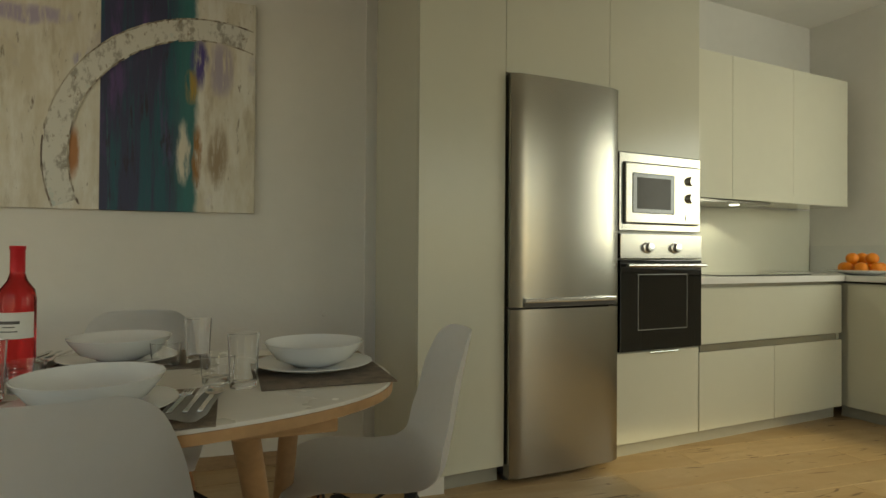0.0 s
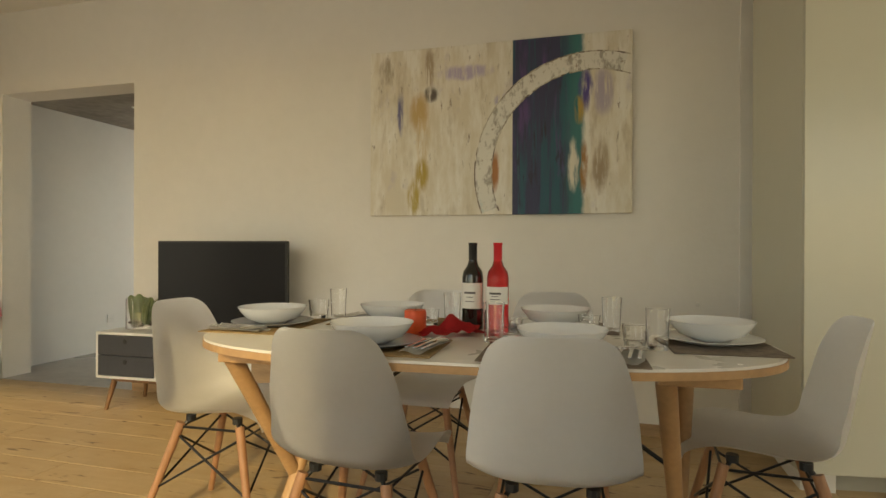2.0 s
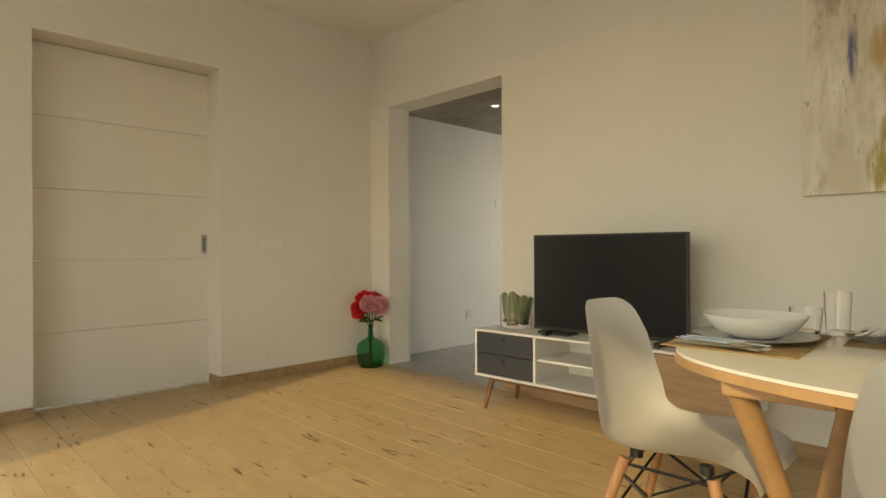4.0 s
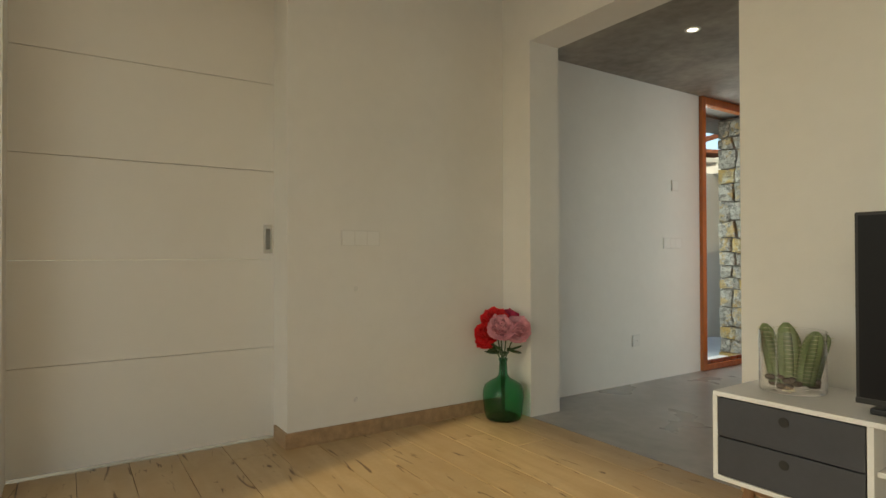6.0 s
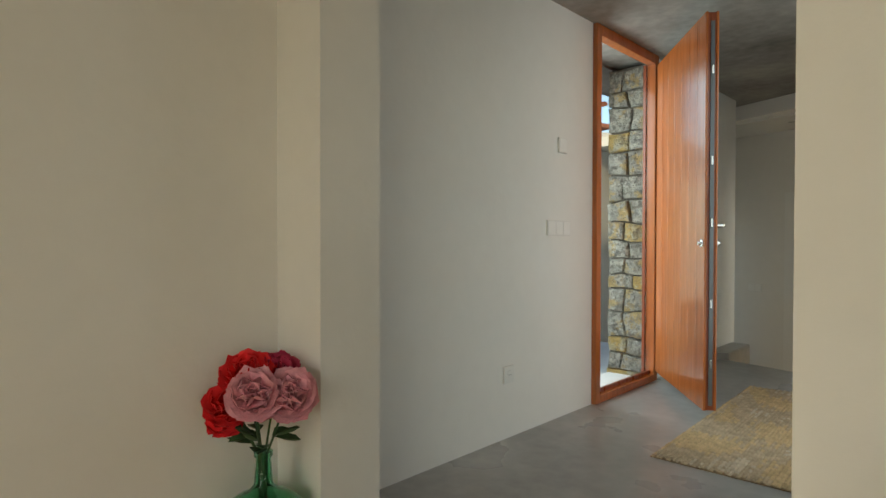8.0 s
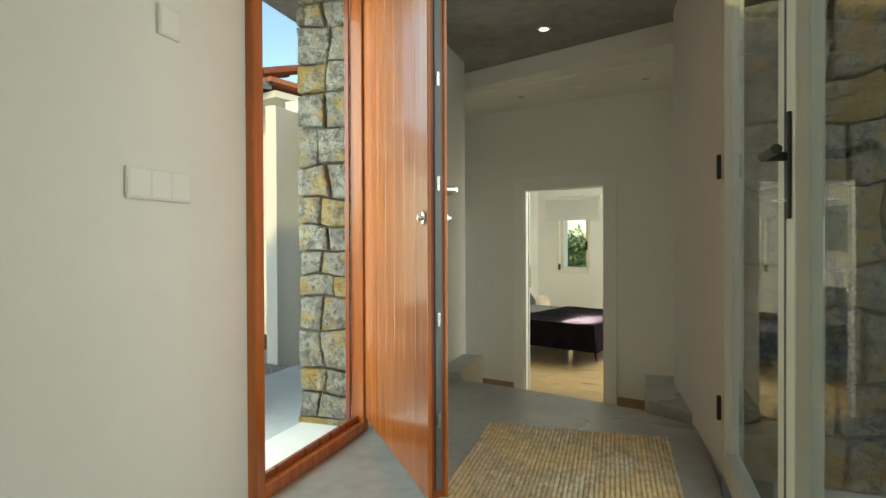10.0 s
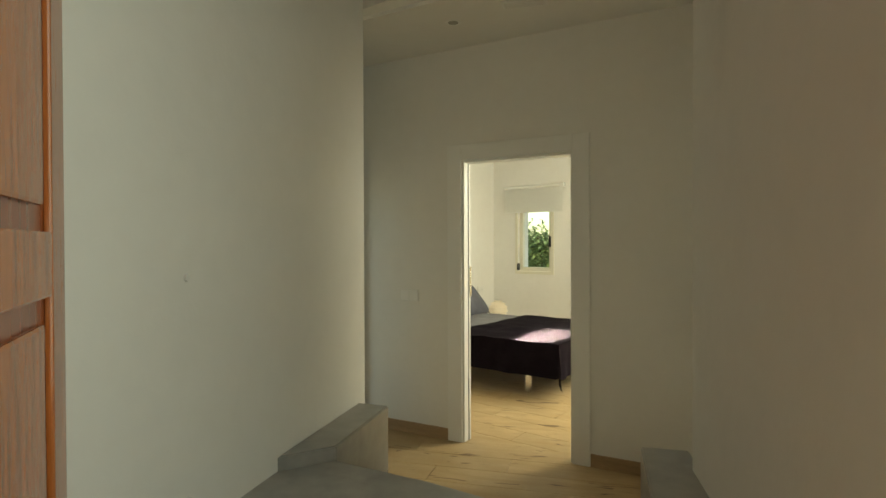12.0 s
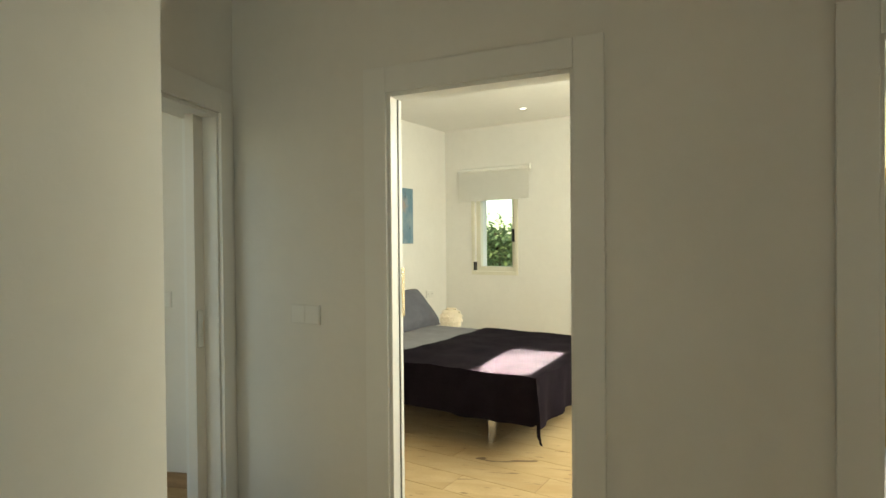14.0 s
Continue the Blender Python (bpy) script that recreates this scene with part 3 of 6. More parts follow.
for a, b in ((0.012, 0.415), (1.08, 2.97)):
    part("board", boxed(a, 0.055, 0.0, b, 0.07, 0.079), PLINTH, pl)
part("board", boxed(3.05, -2.4, 0.0, 3.065, 0.05, 0.079), PLINTH, pl)
for i, (a, b) in enumerate(((1.667, 2.255), (2.255, 2.86), (2.86, 3.47))):
    handleless("wall_cabinet", a, b, 1.41, 2.32, "glossy pale greige wall cabinet above the worktop", [("door", a, b, 1.405, 2.32)], KGLOSS, 0.35, 0.25)
hd = kit("extractor_hood", "built-in steel extractor hood with two lit spots", "hood")
part("tray", boxed(1.75, 0.27, 1.385, 2.65, 0.58, 1.404, bev=0.003), STEEL, hd)
for u in (1.95, 2.40):
    part("spot", lathe([(0, 1.380), (0.03, 1.380), (0.032, 1.386)], 16, u, 0.35), SPOTGLOW, hd, "lit spot")
    sl = bpy.data.lights.new("hood_spot", 'SPOT')
    sl.energy, sl.spot_size, sl.color, sl.shadow_soft_size = 9, radians(130), (1.0, 0.92, 0.75), 0.03
    so = new("hood_spot", sl)
    so.matrix_world = KIT @ look((u, 0.38, 1.37), (u, 0.42, 0.9))
duct = kit("extractor_duct", "short white flexible duct on the wall cabinets", "duct")
part("pipe", lathe([(0.0, 2.322), (0.065, 2.322), (0.07, 2.34), (0.06, 2.36), (0.07, 2.38), (0.06, 2.40), (0.0, 2.40)], 18, 1.80, 0.42), LACQUER, duct, smooth=True)
sp = kit("backsplash", "glossy white glass backsplash", "backsplash")
part("panel", boxed(1.667, 0.612, 0.928, 3.61, 0.619, 1.404), KGLOSS, sp)
sp2 = kit("backsplash", "low white upstand on the end wall", "backsplash")
part("panel", boxed(3.602, -2.4, 0.928, 3.618, 0.60, 1.13), COUNTER, sp2)

fr = kit("fridge", "tall brushed steel fridge freezer with two doors", "fridge")
part("body", boxed(0.435, 0.02, 0.025, 1.05, 0.56, 1.865, bev=0.004), DARKSTEEL, fr, "dark grey steel carcass")


def bowed_door(z0, z1):
    """A steel door that bows slightly outwards across its width."""
    bm = bmesh.new()
    n = 14
    fronts, backs = [], []
    for i in range(n + 1):
        s = i / n
        u = 0.428 + 0.63 * s
        v = -0.042 - 0.014 * (1 - (2 * s - 1) ** 2) + 0.012 * max(0, abs(2 * s - 1) - 0.93) / 0.07
        fronts.append((u, v))
        backs.append((u, 0.018))
    pts = fronts + backs[::-1]
    return prism(pts, z0, z1)


d1 = part("upper_door", bowed_door(0.805, 1.873), STEEL, fr, "brushed steel fridge door", smooth=True)
d2 = part("lower_door", bowed_door(0.03, 0.795), STEEL, fr, "brushed steel freezer door", smooth=True)
part("grip_strip", boxed(0.49, -0.068, 0.826, 1.02, -0.040, 0.846, bev=0.004), CHROME, d1, "pale aluminium grip strip")
# dark bar standing in for the shade under the grip strip
part("grip_shadow", boxed(0.49, -0.06, 0.807, 1.02, -0.045, 0.825), DARKSTEEL, d1)
for u in (0.46, 1.02):
    part("foot", lathe([(0, 0), (0.02, 0), (0.02, 0.026), (0, 0.026)], 10, u, 0.05), BLACK, fr)

mwv = kit("microwave", "built-in steel microwave with two knobs", "microwave")
part("frame", boxed(1.085, -0.012, 1.172, 1.66, 0.3, 1.572, bev=0.003), STEEL, mwv)
part("gap", boxed(1.108, -0.0135, 1.205, 1.637, -0.011, 1.525), DARKSTEEL, mwv)
dr = part("door", boxed(1.113, -0.030, 1.212, 1.632, -0.013, 1.518, bev=0.004), STEEL, mwv)
part("window", boxed(1.155, -0.0335, 1.262, 1.445, -0.029, 1.468, bev=0.003), BLACKGLASS, dr, "black glass window")
part("window_mesh", boxed(1.185, -0.0355, 1.285, 1.415, -0.0335, 1.445), DARKSTEEL, dr)
for z in (1.352, 1.445):
    bm = lathe([(0, 0), (0.026, 0), (0.024, 0.022), (0, 0.024)], 20)
    bm.transform(Matrix.Translation((1.565, -0.030, z)) @ Matrix.Rotation(radians(90), 4, 'X'))
    part("knob", bm, CHROME, dr, smooth=True)
part("button", boxed(1.53, -0.035, 1.232, 1.60, -0.029, 1.262, bev=0.002), CHROME, dr)

ov = kit("oven", "built-in oven with black glass door and steel panel", "oven")
part("control_panel", boxed(1.085, -0.022, 1.03, 1.66, 0.3, 1.158, bev=0.003), STEEL, ov)
od = part("door", boxed(1.085, -0.022, 0.555, 1.66, 0.0, 1.022, bev=0.003), BLACKGLASS, ov, "black glass door")
part("window_frame", boxed(1.20, -0.0245, 0.66, 1.55, -0.0215, 0.95), GREYALU, od)
part("window", boxed(1.205, -0.026, 0.665, 1.545, -0.0245, 0.945), BLACKGLASS, od)
bm = rod(bmesh.new(), (1.10, -0.06, 0.995), (1.645, -0.06, 0.995), 0.010, seg=12)
hn = part("handle", bm, CHROME, od, "steel bar handle", smooth=True)
for u in (1.13, 1.615):
    part("bracket", boxed(u - 0.008, -0.055, 0.988, u + 0.008, -0.022, 1.002), CHROME, hn)
for u in (1.265, 1.46):
    bm = lathe([(0, 0), (0.030, 0), (0.030, 0.006), (0.023, 0.008), (0.021, 0.028), (0, 0.030)], 20)
    bm.transform(Matrix.Translation((u, -0.022, 1.085)) @ Matrix.Rotation(radians(90), 4, 'X'))
    part("knob", bm, CHROME, ov, smooth=True)

ft = thing("fruit_dish", KIT @ Matrix.Translation((3.15, -0.02, 0.927)), "shallow white dish on the worktop", "dish")
part("bowl", lathe([(0, 0.0), (0.08, 0), (0.19, 0.028), (0.195, 0.032), (0.19, 0.034), (0.08, 0.008), (0, 0.008)], 28), CERAM, ft, smooth=True)
rnd = random.Random(3)
spots = [(0.10 * math.cos(a), 0.10 * math.sin(a), 0.058) for a in [i * math.tau / 7 for i in range(7)]]
spots += [(0, 0, 0.045), (0.055, 0.03, 0.12), (-0.055, 0.03, 0.12), (0, -0.06, 0.12)]
for p in spots:
    bm = ball(bmesh.new(), (0, 0, 0), 0.038, seg=14, rings=10)
    o = part("orange", bm, ORANGE, smooth=True)
    o.matrix_basis = KIT @ Matrix.Translation((3.15 + p[0], -0.02 + p[1], 0.927 + p[2] - 0.012))
    tagged(o, "ripe orange piled on the white dish", "orange", "oranges in the dish")


# ---- dining chairs ----
def shell_point(u, v):
    """The moulded shell: u from the front lip over the seat to the top of the back, v across."""
    prof = [(0.250, 0.405), (0.235, 0.432), (0.16, 0.447), (0.06, 0.440), (-0.04, 0.432), (-0.125, 0.438), (-0.18, 0.475),
            (-0.205, 0.545), (-0.222, 0.63), (-0.240, 0.715), (-0.258, 0.790), (-0.268, 0.822), (-0.272, 0.834)]
    half = [0.190, 0.207, 0.222, 0.228, 0.232, 0.234, 0.232, 0.226, 0.214, 0.196, 0.168, 0.135, 0.100]
    s = u * (len(prof) - 1)
    i = min(int(s), len(prof) - 2)
    f = s - i

    def cr(a):
        p0, p1, p2, p3 = a[max(i - 1, 0)], a[i], a[i + 1], a[min(i + 2, len(a) - 1)]
        return 0.5 * (2 * p1 + (p2 - p0) * f + (2 * p0 - 5 * p1 + 4 * p2 - p3) * f * f + (3 * p1 - p0 - 3 * p2 + p3) * f ** 3)
    y, z, h = cr([p[0] for p in prof]), cr([p[1] for p in prof]), cr(half)
    w = 2 * v - 1
    back = min(1, max(0, (u - 0.40) / 0.2))
    lift = 0.035 * abs(w) ** 3.0 * (1 - back) * min(1, u * 5)
    fwd = (0.055 * abs(w) ** 2.4 * back + 0.03 * abs(w) ** 3 * max(0, 1 - abs(u - 0.45) / 0.2)) * (1 - 0.6 * max(0, u - 0.75) / 0.25)
    return (w * h * 0.95, y + fwd, z + lift)


def dining_chair(m, label):
    c = thing("dining_chair", m, label, "chair", "chairs round the table")
    part("seat_shell", grid_surface(shell_point, 44, 24, 0.007), SHELL, c, "white moulded plastic shell", smooth=True)
    tops = [(-0.13, 0.13), (0.13, 0.13), (-0.13, -0.11), (0.13, -0.11)]
    feet = [(-0.215, 0.235), (0.215, 0.235), (-0.215, -0.235), (0.215, -0.235)]
    for (a, b), (p, q) in zip(tops, feet):
        leg = part("leg", rod(bmesh.new(), (a, b, 0.40), (p, q, 0.0), 0.0165, 0.0115, 12), BEECH, c, "turned beech leg", smooth=True)
        part("bracket", rod(bmesh.new(), (a * 0.8, b * 0.8, 0.412), (a * 1.05, b * 1.05, 0.37), 0.007, seg=6), WIRE, leg)
        part("mount", lathe([(0, 0.402), (0.018, 0.402), (0.018, 0.424), (0, 0.424)], 10, a * 0.8, b * 0.8), BLACK, leg, "black rubber mount")

    def on(i, z):
        f = 1 - z / 0.40
        return Vector((tops[i][0] + (feet[i][0] - tops[i][0]) * f, tops[i][1] + (feet[i][1] - tops[i][1]) * f, z))
    for i, j in ((0, 1), (2, 3), (0, 2), (1, 3)):
        part("wire_brace", rod(rod(bmesh.new(), on(i, 0.17), on(j, 0.36), 0.0045, seg=6), on(j, 0.17), on(i, 0.36), 0.0045, seg=6), WIRE, c, "black steel cross brace")
    part("wire_frame", tube(bmesh.new(), [on(0, 0.385), on(1, 0.385), on(3, 0.385), on(2, 0.385), on(0, 0.385)], 0.0045, 6), WIRE, c)
    return c


# ---- dining table ----
TAB = Matrix.Translation((-1.235, -1.555, 0)) @ Matrix.Rotation(radians(3), 4, 'Z')
TL, TW = 0.905, 0.445


def oval(scale, n=72, power=2.6):
    out = []
    for i in range(n):
        a = i * math.tau / n
        c, s = math.cos(a), math.sin(a)
        out.append((math.copysign(abs(c) ** (2 / power), c) * (TL - scale), math.copysign(abs(s) ** (2 / power), s) * (TW - scale)))
    return out


tb = thing("dining_table", TAB, "oval white-topped dining table with crossed oak legs", "table")
part("tabletop", prism(oval(0.0), 0.722, 0.742, bev=0.0), OAKEDGE, tb, "oak edged tabletop")
part("top_surface", prism(oval(0.003), 0.7425, 0.75), TABLEW, tb, "white laminate surface")
for sx in (-1, 1):
    x = sx * 0.63
    part("bearer", boxed(x - 0.10, -0.31, 0.690, x + 0.10, 0.31, 0.7215, bev=0.006), OAKEDGE, tb)
    for sy in (-1, 1):
        bm = rod(bmesh.new(), (x + sy * 0.075, sy * 0.27, 0.70), (x - sy * 0.035, -sy * 0.15, 0.0), 0.028, 0.020, 14)
        part("leg", bm, OAKEDGE, tb, "round tapered oak leg", smooth=True)
    part("stay", rod(bmesh.new(), (x, 0, 0.36), (sx * 0.12, 0, 0.715), 0.007, seg=8), WIRE, tb, "thin dark steel stay")

dining_chair(TAB @ pose(-0.285, -0.255, 0, 0, 0, -7), "white moulded shell chair with beech legs tucked under the table")
ch = [(TAB @ pose(0.265, -0.25, 0, 0, 0, 2), ""), (TAB @ pose(-0.32, 0.62, 0, 0, 0, 176), ""), (TAB @ pose(0.24, 0.62, 0, 0, 0, 183), "")]
first = scene.objects["dining_chair"]
for m, _ in ch:
    copy_thing(first, m)
tagged(copy_thing(first, pose(-2.20, -1.50, 0, 0, 0, -88)), "white shell chair in warm sunlight at the table end")
tagged(copy_thing(first, pose(-0.34, -1.40, 0, 0, 0, 86)), "white shell chair at the table end by the cabinets")

# ---- living room things ----
def mixed(name, layers, rough=0.6, bump=0.3):
    """Thick paint: colours laid over each other by stretched noise. layers: (colour, low, high, scale xyz)."""
    m = bpy.data.materials.new(name)
    m.use_nodes = True
    nt = m.node_tree
    N, L = nt.nodes.new, nt.links.new
    b = nt.nodes["Principled BSDF"]
    b.inputs["Roughness"].default_value = rough
    co = N("ShaderNodeTexCoord")
    out = None
    for i, (col, lo, hi, sc) in enumerate(layers):
        if out is None:
            rgb = N("ShaderNodeRGB")
            rgb.outputs[0].default_value = (*col, 1)
            out = rgb.outputs[0]
            continue
        mp = N("ShaderNodeMapping")
        mp.inputs["Scale"].default_value, mp.inputs["Location"].default_value = sc, (i * 3.7, i * 1.3, i * 2.1)
        L(co.outputs["Object"], mp.inputs["Vector"])
        n = N("ShaderNodeTexNoise")
        n.inputs["Scale"].default_value, n.inputs["Detail"].default_value = 1.0, 7
        n.inputs["Roughness"].default_value = 0.65
        L(mp.outputs[0], n.inputs["Vector"])
        mr = N("ShaderNodeMapRange")
        mr.inputs["From Min"].default_value, mr.inputs["From Max"].default_value = lo, hi
        L(n.outputs[0], mr.inputs["Value"])
        mx = N("ShaderNodeMix")
        mx.data_type = 'RGBA'
        L(mr.outputs[0], mx.inputs["Factor"])
        L(out, mx.inputs["A"])
        mx.inputs["B"].default_value = (*col, 1)
        out = mx.outputs["Result"]
        last = n
    L(out, b.inputs["Base Color"])
    bp = N("ShaderNodeBump")
    bp.inputs["Strength"].default_value, bp.inputs["Distance"].default_value = bump, 0.01
    L(last.outputs[0], bp.inputs["Height"])
    L(bp.outputs[0], b.inputs["Normal"])
    return m


def abstract_paint():
    """Paint dragged downwards over the canvas: pale cream, one blue-teal field and a few soft strokes. Metres from the lower left corner."""
    m = mixed("cream_paint", [((0.66, 0.61, 0.50), 0, 0, (1, 1, 1)), ((0.80, 0.78, 0.72), 0.42, 0.60, (9, 9, 2.2)), ((0.50, 0.44, 0.34), 0.56, 0.72, (14, 14, 3.0)),
                              ((0.47, 0.43, 0.50), 0.60, 0.80, (5, 5, 3)), ((0.24, 0.19, 0.14), 0.62, 0.72, (34, 34, 9))])
    nt = m.node_tree
    N, L = nt.nodes.new, nt.links.new
    b = nt.nodes["Principled BSDF"]
    out = b.inputs["Base Color"].links[0].from_socket
    co = N("ShaderNodeTexCoord")

    def noisy(scale, seed):
        mp, n = N("ShaderNodeMapping"), N("ShaderNodeTexNoise")
        mp.inputs["Scale"].default_value, mp.inputs["Location"].default_value = scale, (seed, seed * 0.7, seed * 1.9)
        n.inputs["Scale"].default_value, n.inputs["Detail"].default_value, n.inputs["Roughness"].default_value = 1.0, 6, 0.65
        L(co.outputs["Object"], mp.inputs["Vector"])
        L(mp.outputs[0], n.inputs["Vector"])
        return n.outputs[0]

    def maths(op, a, c, d=0.0):
        n = N("ShaderNodeMath")
        n.operation = op
        for k, v in enumerate((a, c, d)):
            if isinstance(v, (int, float)):
                n.inputs[k].default_value = v
            else:
                L(v, n.inputs[k])
        return n.outputs[0]

    def ramp(v, lo, hi):
        n = N("ShaderNodeMapRange")
        n.interpolation_type = 'SMOOTHSTEP'
        n.inputs["From Min"].default_value, n.inputs["From Max"].default_value = lo, hi
        L(v, n.inputs["Value"])
        return n.outputs[0]

    def lay(under, col, mask):
        n = N("ShaderNodeMix")
        n.data_type = 'RGBA'
        L(mask, n.inputs["Factor"])
        L(under, n.inputs["A"])
        if isinstance(col, tuple):
            n.inputs["B"].default_value = (*col, 1)
        else:
            L(col, n.inputs["B"])
        return n.outputs["Result"]

    sp = N("ShaderNodeSeparateXYZ")
    L(co.outputs["Object"], sp.inputs[0])
    wob = maths('MULTIPLY_ADD', noisy((14, 14, 5), 3.0), 0.06, -0.03)
    px, pz = maths('ADD', sp.outputs[0], wob), maths('MULTIPLY_ADD', noisy((10, 10, 10), 8.0), 0.06, sp.outputs[2])
    field = N("ShaderNodeRGB")
    field.outputs[0].default_value = (0.040, 0.045, 0.105, 1)
    f = field.outputs[0]
    for col, lo, hi, scale, seed in (((0.02, 0.10, 0.14), 0.46, 0.62, (16, 16, 1.0), 1.0), ((0.10, 0.06, 0.20), 0.52, 0.68, (11, 11, 1.6), 2.0), ((0.05, 0.21, 0.20), 0.58, 0.72, (20, 20, 1.2), 5.0),
                                     ((0.03, 0.025, 0.05), 0.56, 0.70, (26, 26, 4), 6.0), ((0.26, 0.25, 0.28), 0.68, 0.80, (30, 30, 4), 7.0)):
        f = lay(f, col, ramp(noisy(scale, seed), lo, hi))
    f = lay(f, (0.035, 0.20, 0.20), maths('MULTIPLY', ramp(px, 1.17, 1.27), 0.8))
    band = maths('MULTIPLY', ramp(sp.outputs[0], 0.896, 0.900), maths('SUBTRACT', 1.0, ramp(px, 1.285, 1.315)))
    out = lay(out, f, band)
    for x, z, rx, rz, col in ((0.20, 0.66, 0.030, 0.15, (0.13, 0.13, 0.26)), (0.395, 0.765, 0.055, 0.055, (0.10, 0.08, 0.07)), (0.385, 0.93, 0.035, 0.15, (0.36, 0.28, 0.19)), (0.325, 0.66, 0.065, 0.14, (0.52, 0.36, 0.16)),
                              (0.35, 0.47, 0.055, 0.17, (0.60, 0.48, 0.28)), (0.345, 0.28, 0.055, 0.12, (0.42, 0.30, 0.06)), (0.29, 0.14, 0.05, 0.14, (0.44, 0.33, 0.08)), (0.605, 0.885, 0.20, 0.05, (0.46, 0.40, 0.55)),
                              (0.79, 0.29, 0.035, 0.14, (0.44, 0.20, 0.08)), (1.247, 0.31, 0.034, 0.17, (0.72, 0.69, 0.60)), (1.28, 0.62, 0.035, 0.09, (0.45, 0.30, 0.06)), (1.305, 0.30, 0.03, 0.17, (0.34, 0.17, 0.05)),
                              (1.315, 0.74, 0.04, 0.15, (0.08, 0.06, 0.26)), (1.41, 0.72, 0.06, 0.16, (0.42, 0.37, 0.46)), (0.835, 0.70, 0.05, 0.05, (0.40, 0.36, 0.55)), (1.40, 0.30, 0.05, 0.18, (0.36, 0.28, 0.19)), (0.13, 0.93, 0.09, 0.10, (0.40, 0.34, 0.26))):
        dx, dz = maths('MULTIPLY_ADD', px, 1 / rx, -x / rx), maths('MULTIPLY_ADD', pz, 1 / rz, -z / rz)
        d2 = maths('ADD', maths('MULTIPLY', dx, dx), maths('MULTIPLY', dz, dz))
        grain = ramp(noisy((34, 34, 5), x * 9 + z), 0.34, 0.56)
        out = lay(out, col, maths('MULTIPLY', maths('SUBTRACT', 1.0, ramp(d2, 0.15, 1.1)), grain))
    L(out, b.inputs["Base Color"])
    return m


RINGP = mixed("white_paint", [((0.72, 0.71, 0.66), 0, 0, (1, 1, 1)), ((0.38, 0.36, 0.32), 0.50, 0.60, (24, 24, 14)), ((0.24, 0.17, 0.11), 0.62, 0.70, (30, 30, 22)),
                              ((0.42, 0.55, 0.55), 0.60, 0.75, (9, 9, 9))])
INKP = mixed("umber_paint", [((0.50, 0.46, 0.38), 0, 0, (1, 1, 1)), ((0.13, 0.10, 0.08), 0.46, 0.58, (24, 24, 8)), ((0.66, 0.63, 0.56), 0.56, 0.66, (30, 30, 9))])
pt = thing("painting", Matrix.Translation((-2.246, -0.004, 1.236)), "large abstract canvas, cream with a blue band and white arc", "painting")
part("canvas", boxed(0, -0.030, 0, 1.567, 0, 1.022, bev=0.004), abstract_paint(), pt)
bm = bmesh.new()
prev = None
rr = random.Random(11)
for i in range(61):
    a = radians(203 - i * (203 - 66) / 60)
    ro, ri = 0.672 + rr.uniform(-0.006, 0.006), 0.570 + rr.uniform(-0.006, 0.006)
    po, pi_ = (1.345 + ro * math.cos(a), 0.245 + ro * math.sin(a)), (1.345 + ri * math.cos(a), 0.245 + ri * math.sin(a))
    if min(po[1], pi_[1]) < 0.003 or max(po[0], pi_[0]) > 1.564:
        continue
    v0, v1 = bm.verts.new((po[0], -0.0350, po[1])), bm.verts.new((pi_[0], -0.0350, pi_[1]))
    if prev:
        bm.faces.new((prev[0], v0, v1, prev[1]))
    prev = (v0, v1)
part("painted_arc", bm, RINGP, pt, "rough white painted arc")
for k, rad in enumerate((0.570, 0.672)):
    bm = bmesh.new()
    prev = None
    for i in range(121):
        a = radians(203 - i * (203 - 66) / 120)
        hw = 0.0035 + 0.003 * noise.noise(Vector((i * 0.35, k * 9, 0)))
        p0, p1 = [(1.345 + (rad + s * hw) * math.cos(a), 0.245 + (rad + s * hw) * math.sin(a)) for s in (1, -1)]
        if min(p0[1], p1[1]) < 0.004 or max(p0[0], p1[0]) > 1.563 or hw < 0.002:
            prev = None
            continue
        v0, v1 = bm.verts.new((p0[0], -0.0356, p0[1])), bm.verts.new((p1[0], -0.0356, p1[1]))
        if prev:
            bm.faces.new((prev[0], v0, v1, prev[1]))
        prev = (v0, v1)
    part("arc_edge", bm, INKP, pt, "broken dark brush line along the arc")

# television and stand
tvm = Matrix.Translation((-3.563, -0.365, 0)) @ Matrix.Rotation(radians(3.5), 4, 'Z')
tv = thing("television", tvm, "black flat-screen television on the low stand", "television")
part("body", boxed(0, 0, 0.522, 0.894, 0.035, 1.076, bev=0.004), BLACK, tv)
part("screen", boxed(0.010, -0.003, 0.540, 0.884, 0.001, 1.066), SCREEN, tv, "dark switched-off screen")
part("lower_bezel", boxed(0.0, -0.004, 0.522, 0.894, 0.0, 0.538, bev=0.001), BLACK, tv)
for x in (0.12, 0.77):
    part("foot", boxed(x - 0.015, -0.09, 0.4985, x + 0.015, 0.11, 0.524, bev=0.004), BLACK, tv)
sdm = Matrix.Translation((-3.94, -0.475, 0)) @ Matrix.Rotation(radians(1.5), 4, 'Z')
sd2 = thing("tv_stand", sdm, "white low tv stand with charcoal drawers and walnut legs", "cabinet")
W = 1.56
part("top_board", boxed(0, 0, 0.482, W, 0.38, 0.498, bev=0.003), LACQUER, sd2)
part("bottom_board", boxed(0, 0, 0.205, W, 0.38, 0.221, bev=0.003), LACQUER, sd2)
for x in (0, 0.44, 1.10, W - 0.016):
    part("side_board", boxed(x, 0.001, 0.2215, x + 0.016, 0.38, 0.4815), LACQUER, sd2)
